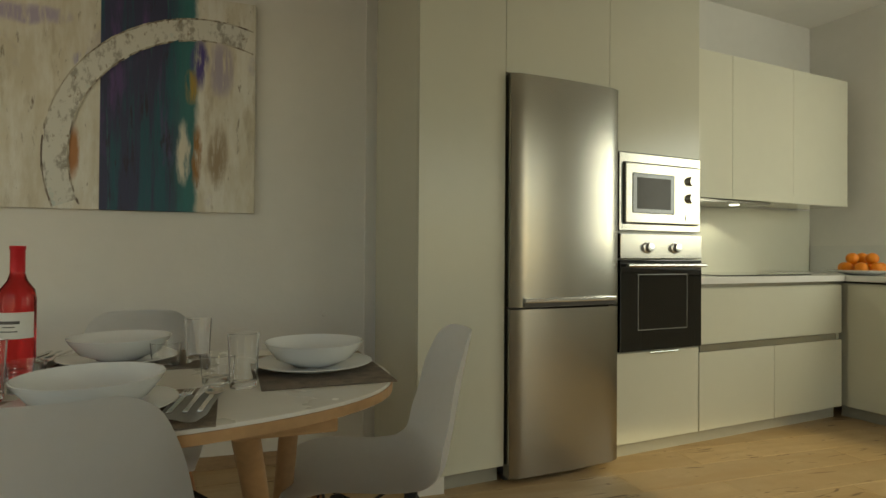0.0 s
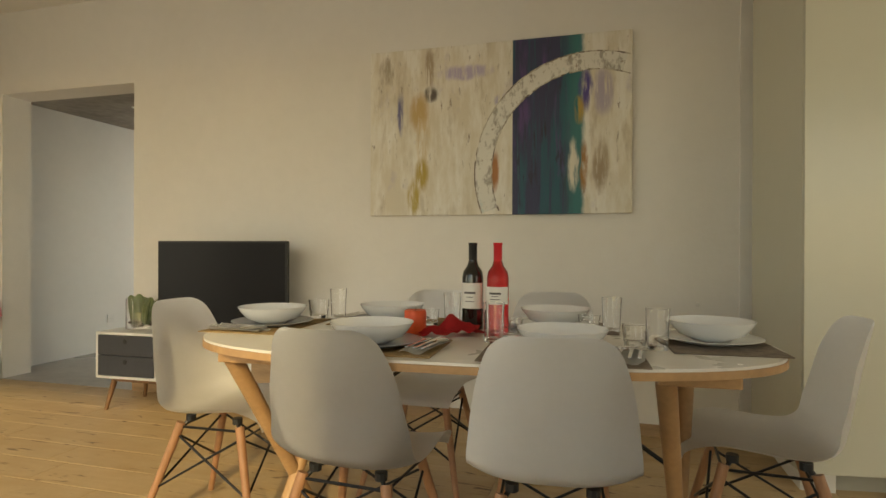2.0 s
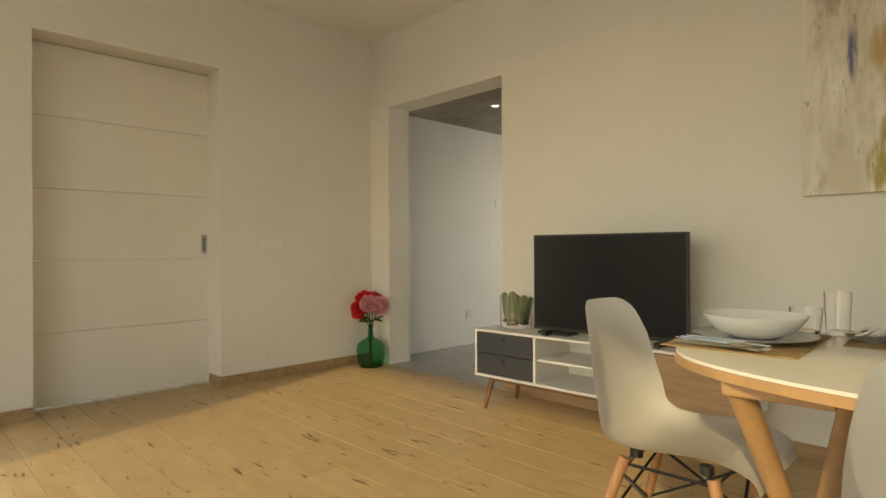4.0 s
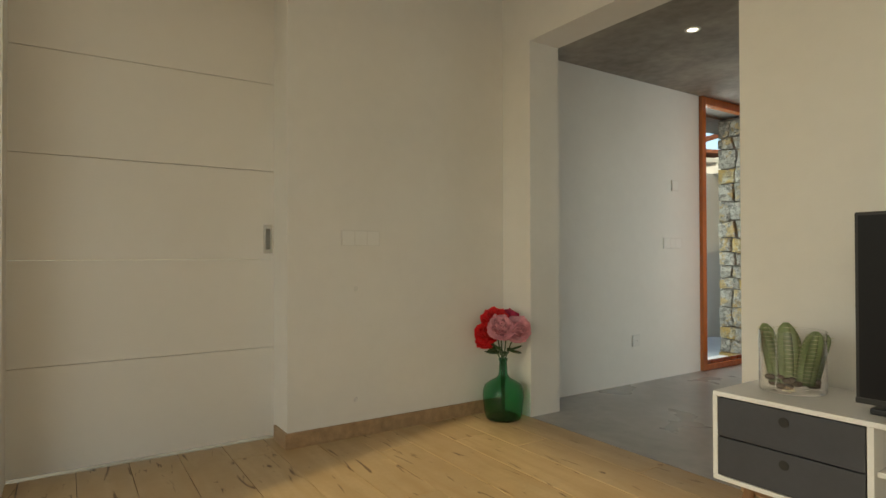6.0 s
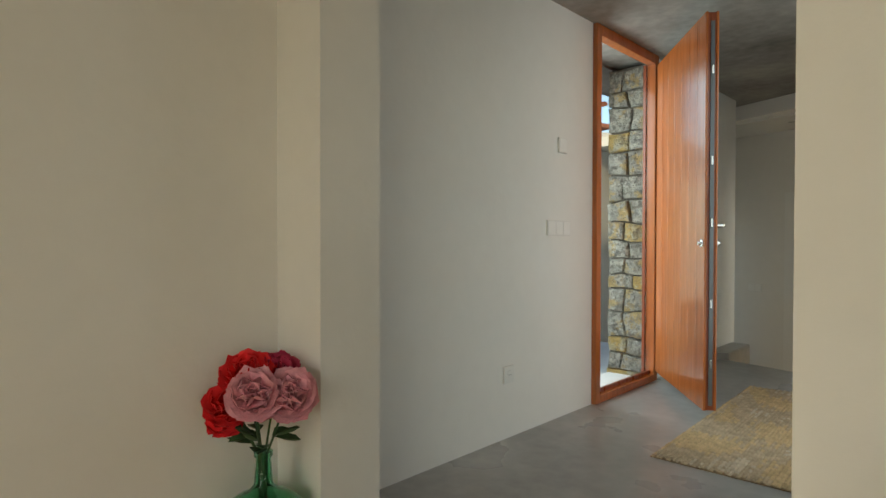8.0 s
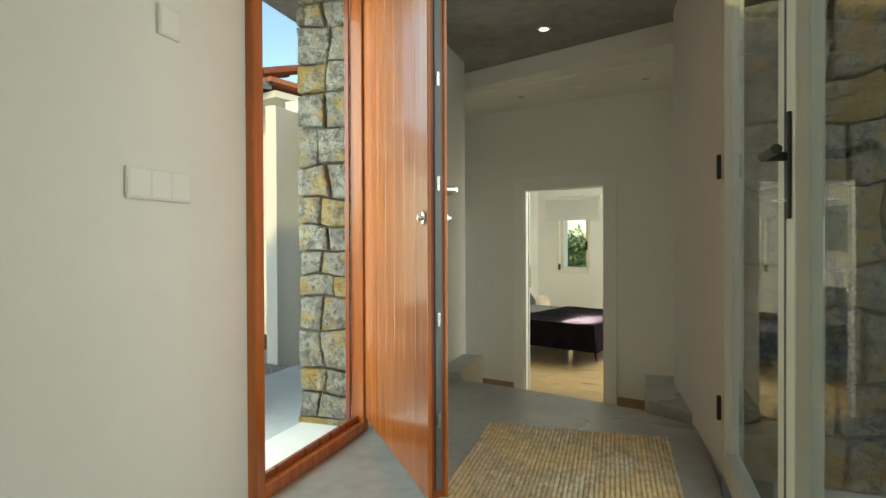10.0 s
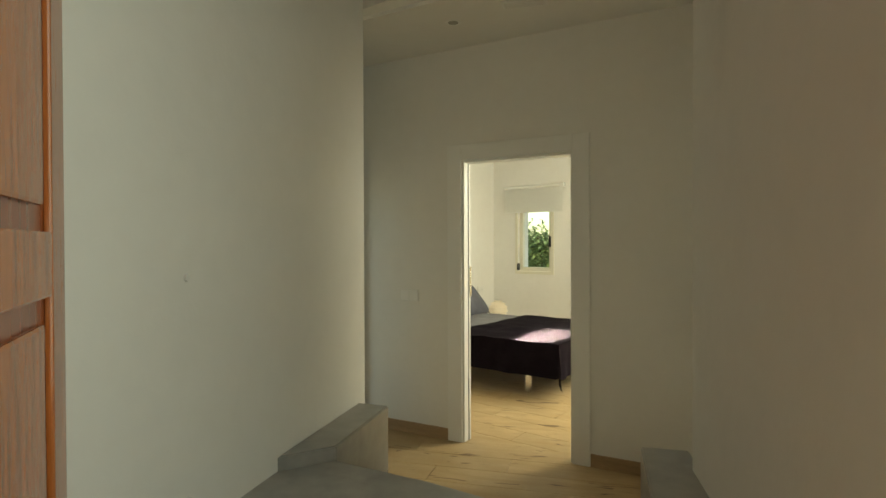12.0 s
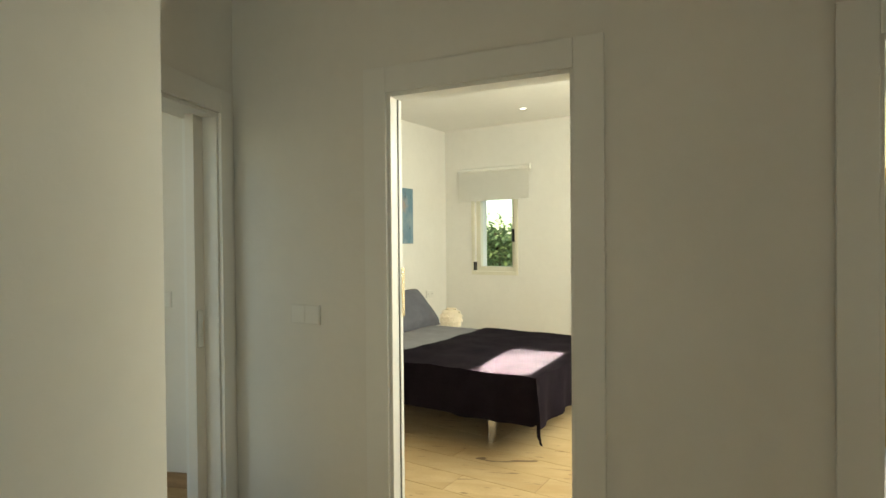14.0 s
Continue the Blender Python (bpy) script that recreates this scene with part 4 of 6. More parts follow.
part("back_board", boxed(0.016, 0.366, 0.2215, W - 0.016, 0.378, 0.4815), LACQUER, sd2)
part("shelf", boxed(0.4565, 0.02, 0.345, 1.0995, 0.36, 0.360, bev=0.002), LACQUER, sd2)
for z0, z1 in ((0.224, 0.350), (0.354, 0.479)):
    d = part("drawer", boxed(0.019, -0.003, z0, 0.437, 0.35, z1, bev=0.002), GREYD, sd2, "charcoal drawer front")
    bm = lathe([(0, 0), (0.013, 0), (0.015, 0.004), (0, 0.005)], 16)
    bm.transform(Matrix.Translation((0.228, -0.003, z1 - 0.035)) @ Matrix.Rotation(radians(90), 4, 'X'))
    part("finger_hole", bm, BLACK, d, "round finger hole")
part("door", boxed(1.119, -0.003, 0.224, 1.541, 0.016, 0.479, bev=0.002), OAKB, sd2, "oak veneered door")
part("leg_rail", boxed(0.08, 0.04, 0.178, W - 0.08, 0.065, 0.2045, bev=0.003), WALNUT, sd2)
part("leg_rail", boxed(0.08, 0.31, 0.178, W - 0.08, 0.335, 0.2045, bev=0.003), WALNUT, sd2)
for x, dx in ((0.10, -0.04), (W - 0.10, 0.04)):
    for y, dy in ((0.05, -0.03), (0.322, 0.03)):
        part("leg", rod(bmesh.new(), (x, y, 0.19), (x + dx, y + dy, 0.0), 0.019, 0.011, 12), WALNUT, sd2, smooth=True)
bx = thing("set_top_box", sdm @ Matrix.Translation((0.52, 0.14, 0.4985)), "small flat black box on the tv stand", "box")
part("case", boxed(-0.1, -0.06, 0, 0.1, 0.06, 0.018, bev=0.004), BLACK, bx)

# cactus in a glass
cx = thing("cactus_pot", Matrix.Translation((-3.795, -0.245, 0.4985)), "small cactus cluster with pebbles in a glass cylinder", "plant")
part("glass_cylinder", lathe([(0, 0.0), (0.098, 0), (0.100, 0.004), (0.100, 0.20), (0.096, 0.20), (0.096, 0.008), (0, 0.008)], 32), GLASS, cx, "clear glass vase", smooth=True)
rnd = random.Random(5)
for i in range(34):
    a, r = rnd.uniform(0, math.tau), 0.078 * math.sqrt(rnd.random())
    part("pebble", ball(bmesh.new(), (r * math.cos(a), r * math.sin(a), 0.022 + rnd.uniform(0, 0.03)), rnd.uniform(0.011, 0.018), rnd.uniform(0.011, 0.018), 0.010, 8, 6), PEBBLE, cx, smooth=True)
SPINE = mat("cactus_spine", (0.72, 0.68, 0.48), 0.7, var=0.2, scale=30)
for px, py, h, r, lean in ((0.0, -0.02, 0.225, 0.034, -0.05), (-0.045, -0.01, 0.215, 0.030, -0.25), (0.050, -0.02, 0.205, 0.032, 0.22), (-0.012, 0.045, 0.20, 0.030, -0.1), (0.040, 0.045, 0.19, 0.026, 0.32)):
    bm, sp_bm = bmesh.new(), bmesh.new()
    rings = []
    ribs = 6
    for k in range(15):
        u = k / 14
        rad = r * (0.62 + 0.38 * math.sin(math.pi * min(1, 0.15 + u * 0.75))) * math.sqrt(max(0.03, 1 - max(0, u - 0.80) ** 2 / 0.045))
        ox, oz = px + lean * (u ** 1.4) * h * 0.75, 0.03 + u * (h - 0.03)

        def around(b, f=1.0):
            a = b * math.tau / 48
            q = rad * f * (0.80 + 0.26 * abs(math.cos(ribs * a / 2)))
            return (ox + q * math.cos(a), py + q * math.sin(a), oz)
        rings.append([bm.verts.new(around(b)) for b in range(48)])
        if 1 <= k < 14:
            for n in range(ribs):
                c = Vector(around(n * 48 / ribs))
                ax = (c - Vector((ox, py, oz))).normalized()
                side_v = ax.cross(Vector((0, 0, 1)))
                for d in (-1, 1):
                    rod(sp_bm, c, c + side_v * d * 0.011 + ax * 0.005, 0.0011, 0.0003, 3)
    for a, b in zip(rings, rings[1:]):
        for k in range(48):
            bm.faces.new((a[k], a[(k + 1) % 48], b[(k + 1) % 48], b[k]))
    bm.faces.new(rings[-1])
    stem = part("cactus_stem", bm, CACTUS, cx, "ribbed green cactus", smooth=True)
    part("spines", sp_bm, SPINE, stem, "short pale spines along the ribs")

# demijohn with peonies
dj = thing("demijohn", Matrix.Translation((-5.435, -0.155, 0)), "green glass demijohn with peonies on the floor", "vase")
part("bottle", lathe([(0, 0.0), (0.088, 0.0), (0.102, 0.010), (0.112, 0.05), (0.120, 0.13), (0.119, 0.165), (0.106, 0.200), (0.074, 0.222), (0.040, 0.240), (0.027, 0.258), (0.021, 0.335), (0.027, 0.340),
                      (0.027, 0.352), (0.020, 0.354), (0.017, 0.335), (0.022, 0.258), (0.036, 0.235), (0.070, 0.217), (0.102, 0.196), (0.114, 0.164), (0.115, 0.13), (0.107, 0.05), (0.097, 0.014), (0, 0.008)], 40), GREENG, dj, "green glass bottle", smooth=True)


def peony(parent, c, r, material, seed):
    """A full blossom of cupped, ruffled petals."""
    rn = random.Random(seed)
    bm = bmesh.new()
    facing = Matrix.Rotation(radians(55), 4, 'Z') @ Matrix.Rotation(radians(rn.uniform(35, 60)), 4, 'X')
    for ring, (n, tilt, sc) in enumerate(((8, 1.75, 1.0), (9, 1.35, 1.0), (9, 0.95, 0.95), (7, 0.55, 0.85), (5, 0.22, 0.7))):
        for k in range(n):
            az = k * math.tau / n + ring * 0.5 + rn.uniform(-0.2, 0.2)
            tl = tilt + rn.uniform(-0.15, 0.15)
            m = Matrix.Translation(c) @ facing @ Matrix.Rotation(az, 4, 'Z') @ Matrix.Rotation(tl, 4, 'Y')
            L_, wd = r * sc * rn.uniform(0.9, 1.1), r * 0.75 * sc
            vs = []
            for i in range(5):
                s = i / 4
                row = []
                for j in range(5):
                    q = j / 2 - 1
                    x = 0.28 * L_ * (s ** 2) * 0.6 - 0.25 * L_ * q * q * s - 0.25 * L_ * s * s
                    y = q * wd * math.sin(math.pi * (0.12 + 0.72 * s)) * 1.05
                    z = s * L_ + rn.uniform(-0.006, 0.006)
                    row.append(bm.verts.new(m @ Vector((x, y, z))))
                vs.append(row)
            for i in range(4):
                for j in range(4):
                    bm.faces.new((vs[i][j], vs[i + 1][j], vs[i + 1][j + 1], vs[i][j + 1]))
    return part("blossom", bm, material, parent, smooth=True)


def leaf_bm(bm, base, tip, width):
    base, tip = Vector(base), Vector(tip)
    d = tip - base
    sidev = d.cross(Vector((0.2, 0.1, 1))).normalized() * width
    up = Vector((0, 0, 0.25 * width))
    a, m0, m1, b = base, base + d * 0.4, base + d * 0.75, tip
    pts = [a, m0 - sidev + up, m1 - sidev * 0.7 + up, b, m1 + sidev * 0.7 + up, m0 + sidev + up]
    mid = [base + d * 0.4 - up, base + d * 0.75 - up]
    v = [bm.verts.new(p) for p in pts]
    w = [bm.verts.new(p) for p in mid]
    for f in ((v[0], w[0], v[1]), (v[1], w[0], w[1], v[2]), (v[2], w[1], v[3]), (v[0], v[5], w[0]), (v[5], v[4], w[1], w[0]), (v[4], v[3], w[1])):
        bm.faces.new(f)


for i, (x, y, z, r, mt) in enumerate(((-0.060, -0.080, 0.505, 0.056, PETALR), (-0.050, -0.020, 0.580, 0.064, PETALR), (0.030, -0.045, 0.545, 0.062, PETALP), (0.060, 0.055, 0.530, 0.066, PETALP),
                                      (-0.030, 0.060, 0.580, 0.056, PETALD), (-0.070, -0.085, 0.460, 0.042, PETALR))):
    peony(dj, (x, y, z - 0.015), r * 1.18, mt, i + 20)
    part("stem", tube(bmesh.new(), [(x * 0.05, y * 0.05, 0.02), (x * 0.12, y * 0.12, 0.34), (x * 0.7, y * 0.7, 0.47), (x, y, z + 0.01)], 0.0035, 6), LEAF, dj)
rnd = random.Random(9)
for i in range(15):
    a, z = rnd.uniform(0, math.tau), rnd.uniform(0.40, 0.50)
    bm = bmesh.new()
    r0 = 0.03
    leaf_bm(bm, (r0 * math.cos(a), r0 * math.sin(a), z - 0.03), (0.13 * math.cos(a), 0.10 * math.sin(a), z + rnd.uniform(-0.05, 0.03)), 0.024)
    part("leaf", bm, LEAF, dj, smooth=True)


def switch_plate(m, n, label, kind="switch"):
    """White rocker switches or a socket in one frame; local x along the wall, -y out of it."""
    s = thing("wall_" + kind, m, label, kind)
    w = 0.072 * n + 0.008
    part("frame", boxed(-w / 2, -0.011, -0.042, w / 2, 0.0, 0.042, bev=0.002), COVERM, s)
    for i in range(n):
        c = -w / 2 + 0.004 + 0.072 * (i + 0.5)
        if kind == "socket":
            bm = lathe([(0, 0.002), (0.019, 0.002), (0.021, 0.0), (0.026, 0.0)], 20)
            bm.transform(Matrix.Translation((c, -0.0115, 0)) @ Matrix.Rotation(radians(90), 4, 'X'))
            part("well", bm, COVERM, s)
            for d in (-0.009, 0.009):
                part("hole", boxed(c + d - 0.002, -0.0145, -0.002, c + d + 0.002, -0.013, 0.002), BLACK, s)
        else:
            part("rocker", boxed(c - 0.033, -0.0125, -0.036, c + 0.033, -0.008, 0.036, bev=0.002), LACQUER, s)
    return s


def small_cover(m):
    s = thing("blank_cover", m, "tiny round white cover on the plaster wall", "cover")
    bm = lathe([(0, 0.006), (0.010, 0.005), (0.013, 0.0)], 14)
    bm.transform(Matrix.Rotation(radians(90), 4, 'X'))
    part("cap", bm, COVERM, s, smooth=True)


E90 = 90     # plates on walls that face east
switch_plate(pose(-5.62, -0.98, 1.045, 0, 0, E90), 3, "white triple light switch on the plaster wall")
small_cover(pose(-5.62, -1.005, 0.776, 0, 0, E90))
small_cover(pose(-5.62, -1.005, 0.19, 0, 0, E90))
small_cover(pose(-0.335, 0, 0.733)), small_cover(pose(-0.335, 0, 0.136))
switch_plate(pose(-5.61, 1.70, 1.045, 0, 0, E90), 3, "white triple switch beside the front door")
switch_plate(pose(-5.61, 1.735, 1.50, 0, 0, E90), 1, "white thermostat plate beside the front door")
switch_plate(pose(-5.61, 1.255, 0.317, 0, 0, E90), 1, "white wall socket low on the hall wall", "socket")
small_cover(pose(-5.61, 3.39, 0.74, 0, 0, E90)), small_cover(pose(-5.61, 3.39, 0.10, 0, 0, E90))
switch_plate(ENDM @ pose(-5.743, END_Y, 0.48), 2, "white double switch beside the bedroom door")
switch_plate(pose(-6.66, 6.10, 0.50), 1, "white light switch in the room beside the landing")

# ---- table setting ----
TZ = 0.7505


def place_setting(m, straw, n):
    """Placemat, plate, bowl, napkin and cutlery; local y points to the middle of the table."""
    mt = thing("placemat", m, "woven straw placemat on the table" if straw else "woven taupe placemat on the table", "placemat", "placemats")
    part("weave", boxed(-0.215, -0.15, 0, 0.215, 0.15, 0.003, bev=0.001), MATB if straw else MATW, mt)
    pm = m @ Matrix.Translation((0.0, 0.01, 0.0035))
    p = thing("dinner_plate", pm, "flat plate with a grey glaze under the bowl" if straw else "flat white ceramic plate under the bowl", "plate", "plates")
    part("plate", lathe([(0, 0.002), (0.085, 0.0), (0.09, 0.003), (0.145, 0.015), (0.147, 0.017), (0.144, 0.018), (0.09, 0.008), (0, 0.007)], 40), GREYPLATE if straw else CERAM, p, smooth=True)
    b = thing("bowl", m @ Matrix.Translation((0.0, 0.01, 0.0125)), "deep white ceramic bowl on a plate", "bowl", "bowls")
    part("bowl", lathe([(0, 0.003), (0.055, 0.0), (0.06, 0.004), (0.095, 0.018), (0.117, 0.046), (0.124, 0.058), (0.122, 0.059), (0.114, 0.048), (0.091, 0.022), (0.055, 0.010), (0, 0.008)], 44), CERAM, b, smooth=True)
    nm = m @ Matrix.Translation((0.172, -0.02, 0.0035)) @ Matrix.Rotation(radians(-8), 4, 'Z')
    nk = thing("napkin", nm, "folded white paper napkin beside the plate", "napkin", "napkins")

    def fold(u, v):
        return ((u - 0.5) * 0.085, (v - 0.5) * 0.20, 0.004 + 0.004 * math.sin(u * 7 + v * 3) + 0.006 * max(0, u - 0.8) * 5)
    part("sheet", grid_surface(fold, 10, 12, 0.003), PAPER, nk, smooth=True)
    for dx, nm_ in ((-0.02, "fork"), (0.006, "knife"), (0.03, "spoon")):
        c = thing(nm_, nm @ Matrix.Translation((dx, 0, 0.0155)), "polished steel %s lying on the napkin" % nm_, nm_, "cutlery")
        part("handle", boxed(-0.0045, -0.095, 0, 0.0045, 0.03, 0.003, bev=0.001), CHROME, c)
        if nm_ == "spoon":
            part("bowl", ball(bmesh.new(), (0, 0.058, 0.002), 0.019, 0.030, 0.005, 14, 8), CHROME, c, smooth=True)
        elif nm_ == "knife":
            part("blade", boxed(-0.008, 0.031, 0.0005, 0.006, 0.115, 0.0022, bev=0.0005), CHROME, c)
        else:
            part("root", boxed(-0.011, 0.031, 0.0, 0.011, 0.052, 0.0025, bev=0.0008), CHROME, c)
            for k in (-0.009, -0.003, 0.003, 0.009):
                part("tine", boxed(k - 0.0012, 0.0525, 0.0, k + 0.0012, 0.092, 0.002), CHROME, c)


def tumbler(m, h, r, label):
    g = thing("glass", m, label, "glass", "drinking glasses")
    part("glass", lathe([(0, 0.0), (r * 0.82, 0), (r * 0.84, 0.003), (r, h), (r - 0.002, h + 0.0005), (r * 0.80, 0.014), (0, 0.011)], 28), GLASS, g, smooth=True)


settings = [((-0.775, 0.08), -90, True), ((0.74, 0.04), 90, False), ((-0.26, -0.255), 0, True), ((0.29, -0.26), 0, False), ((-0.365, 0.285), 180, True), ((0.255, 0.285), 180, False)]
for (x, y), rz, straw in settings:
    place_setting(TAB @ pose(x, y, TZ, 0, 0, rz), straw, 0)
for x, y, h, r in ((0.555, -0.115, 0.118, 0.034), (0.50, -0.05, 0.062, 0.038), (0.448, 0.20, 0.12, 0.034), (0.373, 0.18, 0.062, 0.038), (-0.69, 0.315, 0.075, 0.042), (-0.62, 0.35, 0.12, 0.034),
                   (0.08, -0.09, 0.12, 0.034), (0.125, -0.02, 0.064, 0.038), (-0.13, 0.29, 0.118, 0.034), (-0.20, 0.21, 0.062, 0.038)):
    tumbler(TAB @ pose(x, y, TZ), h, r, "tall clear glass tumbler on the table" if h > 0.1 else "short clear glass tumbler on the table")
PROF = [(0, 0.0), (0.036, 0.0), (0.038, 0.004), (0.038, 0.185), (0.034, 0.206), (0.020, 0.226), (0.0145, 0.245), (0.0140, 0.298), (0.0155, 0.300), (0.0155, 0.306), (0, 0.306)]


def bottle(m, material, foil, label, lab_z):
    b = thing("wine_bottle", m, label, "bottle", "wine bottles")
    part("glass", lathe(PROF, 32), material, b, smooth=True)
    part("capsule", lathe([(0.0149, 0.246), (0.0149, 0.297), (0.0162, 0.299), (0.0162, 0.307), (0, 0.3075)], 24), foil, b, smooth=True)
    bm = bmesh.new()
    n = 20
    z0, z1 = lab_z
    for i in range(n):
        a0, a1 = [radians(-165 + (i + k) * 150 / n) for k in (0, 1)]
        q = [bm.verts.new((0.0386 * math.cos(a), 0.0386 * math.sin(a), z)) for a, z in ((a0, z0), (a1, z0), (a1, z1), (a0, z1))]
        bm.faces.new(q)
    lb = part("label", bm, LABEL, b, "off-white paper label", smooth=True)
    for k, (dz, half) in enumerate(((0.62, 32), (0.45, 18), (0.28, 26))):
        bm = bmesh.new()
        z = z0 + (z1 - z0) * dz
        for i in range(8):
            a0, a1 = [radians(-95 - half + (i + e) * 2 * half / 8) for e in (0, 1)]
            hh = 0.0035 if k == 0 else 0.0012
            bm.faces.new([bm.verts.new((0.0389 * math.cos(a), 0.0389 * math.sin(a), zz)) for a, zz in ((a0, z - hh), (a1, z - hh), (a1, z + hh), (a0, z + hh))])
        part("print_bar", bm, INK, lb)


bottle(pose(-1.275, -1.385, TZ), DARKWINE, BLACK, "dark red wine bottle with a pale label", (0.075, 0.165))
bottle(pose(-1.180, -1.410, TZ), ROSE, REDFOIL, "rose wine bottle with a red capsule", (0.095, 0.155))
cd = thing("candle", TAB @ pose(-0.19, -0.02, TZ), "short thick orange-red pillar candle on the table", "candle")
part("wax", lathe([(0, 0), (0.034, 0), (0.036, 0.004), (0.036, 0.078), (0.033, 0.083), (0.020, 0.080), (0, 0.078)], 28), CANDLE, cd, smooth=True)
part("wick", rod(bmesh.new(), (0, 0, 0.077), (0.002, 0, 0.090), 0.0015, seg=6), BLACK, cd)
rn = thing("red_napkin", TAB @ pose(-0.085, 0.0, TZ, 0, 0, 20), "crumpled red napkin beside the candle", "napkin")


def crumple(u, v):
    x, y = (u - 0.5) * 0.20, (v - 0.5) * 0.13
    h = 0.012 + 0.055 * abs(math.sin(u * 5.2 + v * 2.5)) * math.exp(-((u - 0.6) ** 2 + (v - 0.5) ** 2) * 6)
    return (x + 0.015 * math.sin(v * 9), y + 0.012 * math.sin(u * 11), h + 0.02 * noise.noise(Vector((u * 6, v * 6, 1.3))))


part("cloth", grid_surface(crumple, 28, 22, 0.002), REDN, rn, smooth=True)

# ---- hall: front door ----
dfr = tagged(new("door_2"), "orange varnished wooden front door frame", "door frame", kind="structure")
FY0, FY1, FZ = 2.074, 2.935, SLAB_Z - 0.002
for nm, q in (("jamb", (-5.645, FY0, 0, -5.58, FY0 + 0.055, FZ)), ("jamb", (-5.645, FY1 - 0.055, 0, -5.58, FY1, FZ)), ("head", (-5.645, FY0 + 0.0555, FZ - 0.065, -5.58, FY1 - 0.0555, FZ)),
              ("threshold", (-5.66, FY0 + 0.0555, 0.0, -5.58, FY1 - 0.0555, 0.05))):
    part(nm, boxed(*q, bev=0.006), MAHOG, dfr, smooth=False)
for nm, q in (("rebate", (-5.665, FY0 + 0.056, 0.051, -5.646, FY0 + 0.068, FZ - 0.066)), ("rebate", (-5.665, FY1 - 0.068, 0.051, -5.646, FY1 - 0.056, FZ - 0.066)), ("stop", (-5.625, FY0 + 0.056, 0.051, -5.61, FY1 - 0.056, 0.075))):
    part(nm, boxed(*q), MAHOGD, dfr)
la = math.atan2(-0.783, 0.622)
LEAFM = Matrix.Translation((-5.565, 2.885, 0)) @ Matrix.Rotation(la, 4, 'Z')
lf = thing("front_door", LEAFM, "open orange varnished wooden front door with panelled inside", "door")
LW = 0.93
LH = FZ - 0.075
part("core", boxed(0.004, 0.004, 0.074, LW - 0.004, 0.046, LH - 0.004), MAHOGD, lf)
nb = 7
for i in range(nb):
    a, b = i * LW / nb, (i + 1) * LW / nb
    part("board", boxed(a + 0.001, -0.008, 0.072, b - 0.001, 0.004, LH, bev=0.0025), MAHOG, lf)
for q in ((0, 0.046, 0.072, 0.11, 0.060, LH), (LW - 0.11, 0.046, 0.072, LW, 0.060, LH), (0.1105, 0.046, 0.072, LW - 0.1105, 0.060, 0.20), (0.1105, 0.046, LH - 0.13, LW - 0.1105, 0.060, LH),
          (0.1105, 0.046, 0.74, LW - 0.1105, 0.060, 0.86), (0.1105, 0.046, 1.40, LW - 0.1105, 0.060, 1.50)):
    part("rail", boxed(*q, bev=0.005), MAHOG, lf)
for z0, z1 in ((0.215, 0.725), (0.875, 1.385), (1.515, LH - 0.145)):
    part("raised_panel", boxed(0.15, 0.046, z0 + 0.03, LW - 0.15, 0.056, z1 - 0.03, bev=0.008), MAHOG, lf)
lk = part("lock_strip", boxed(LW - 0.003, 0.017, 0.10, LW + 0.002, 0.037, LH - 0.05), LOCKST, lf, "steel multipoint lock strip")
for z in (0.30, 0.62, 1.05, 1.38, 1.86):
    part("bolt", boxed(LW + 0.002, 0.022, z, LW + 0.006, 0.032, z + 0.045, bev=0.001), CHROME, lk)
for side_, yy in ((1, 0.060), (-1, -0.008)):
    bm = lathe([(0, 0), (0.025, 0), (0.025, 0.007), (0, 0.007)], 20)
    bm.transform(Matrix.Translation((LW - 0.05, yy, 1.06)) @ Matrix.Rotation(radians(-90 * side_), 4, 'X'))
    if side_ == 1:
        ro = part("rosette", bm, CHROME, lf, "round satin steel rosette", smooth=True)
        part("lever", tube(bmesh.new(), [(LW - 0.05, yy, 1.06), (LW - 0.05, yy + 0.045, 1.06), (LW - 0.07, yy + 0.055, 1.06), (LW - 0.16, yy + 0.055, 1.055), (LW - 0.175, yy + 0.035, 1.05)], 0.010, 12), CHROME, ro, smooth=True)
    bm = lathe([(0, 0), (0.022, 0), (0.022, 0.008), (0.010, 0.010), (0.010, 0.022), (0, 0.022)], 18)
    bm.transform(Matrix.Translation((LW - 0.035, yy, 0.965)) @ Matrix.Rotation(radians(-90 * side_), 4, 'X'))
    part("lock_cylinder", bm, CHROME, lf, smooth=True)

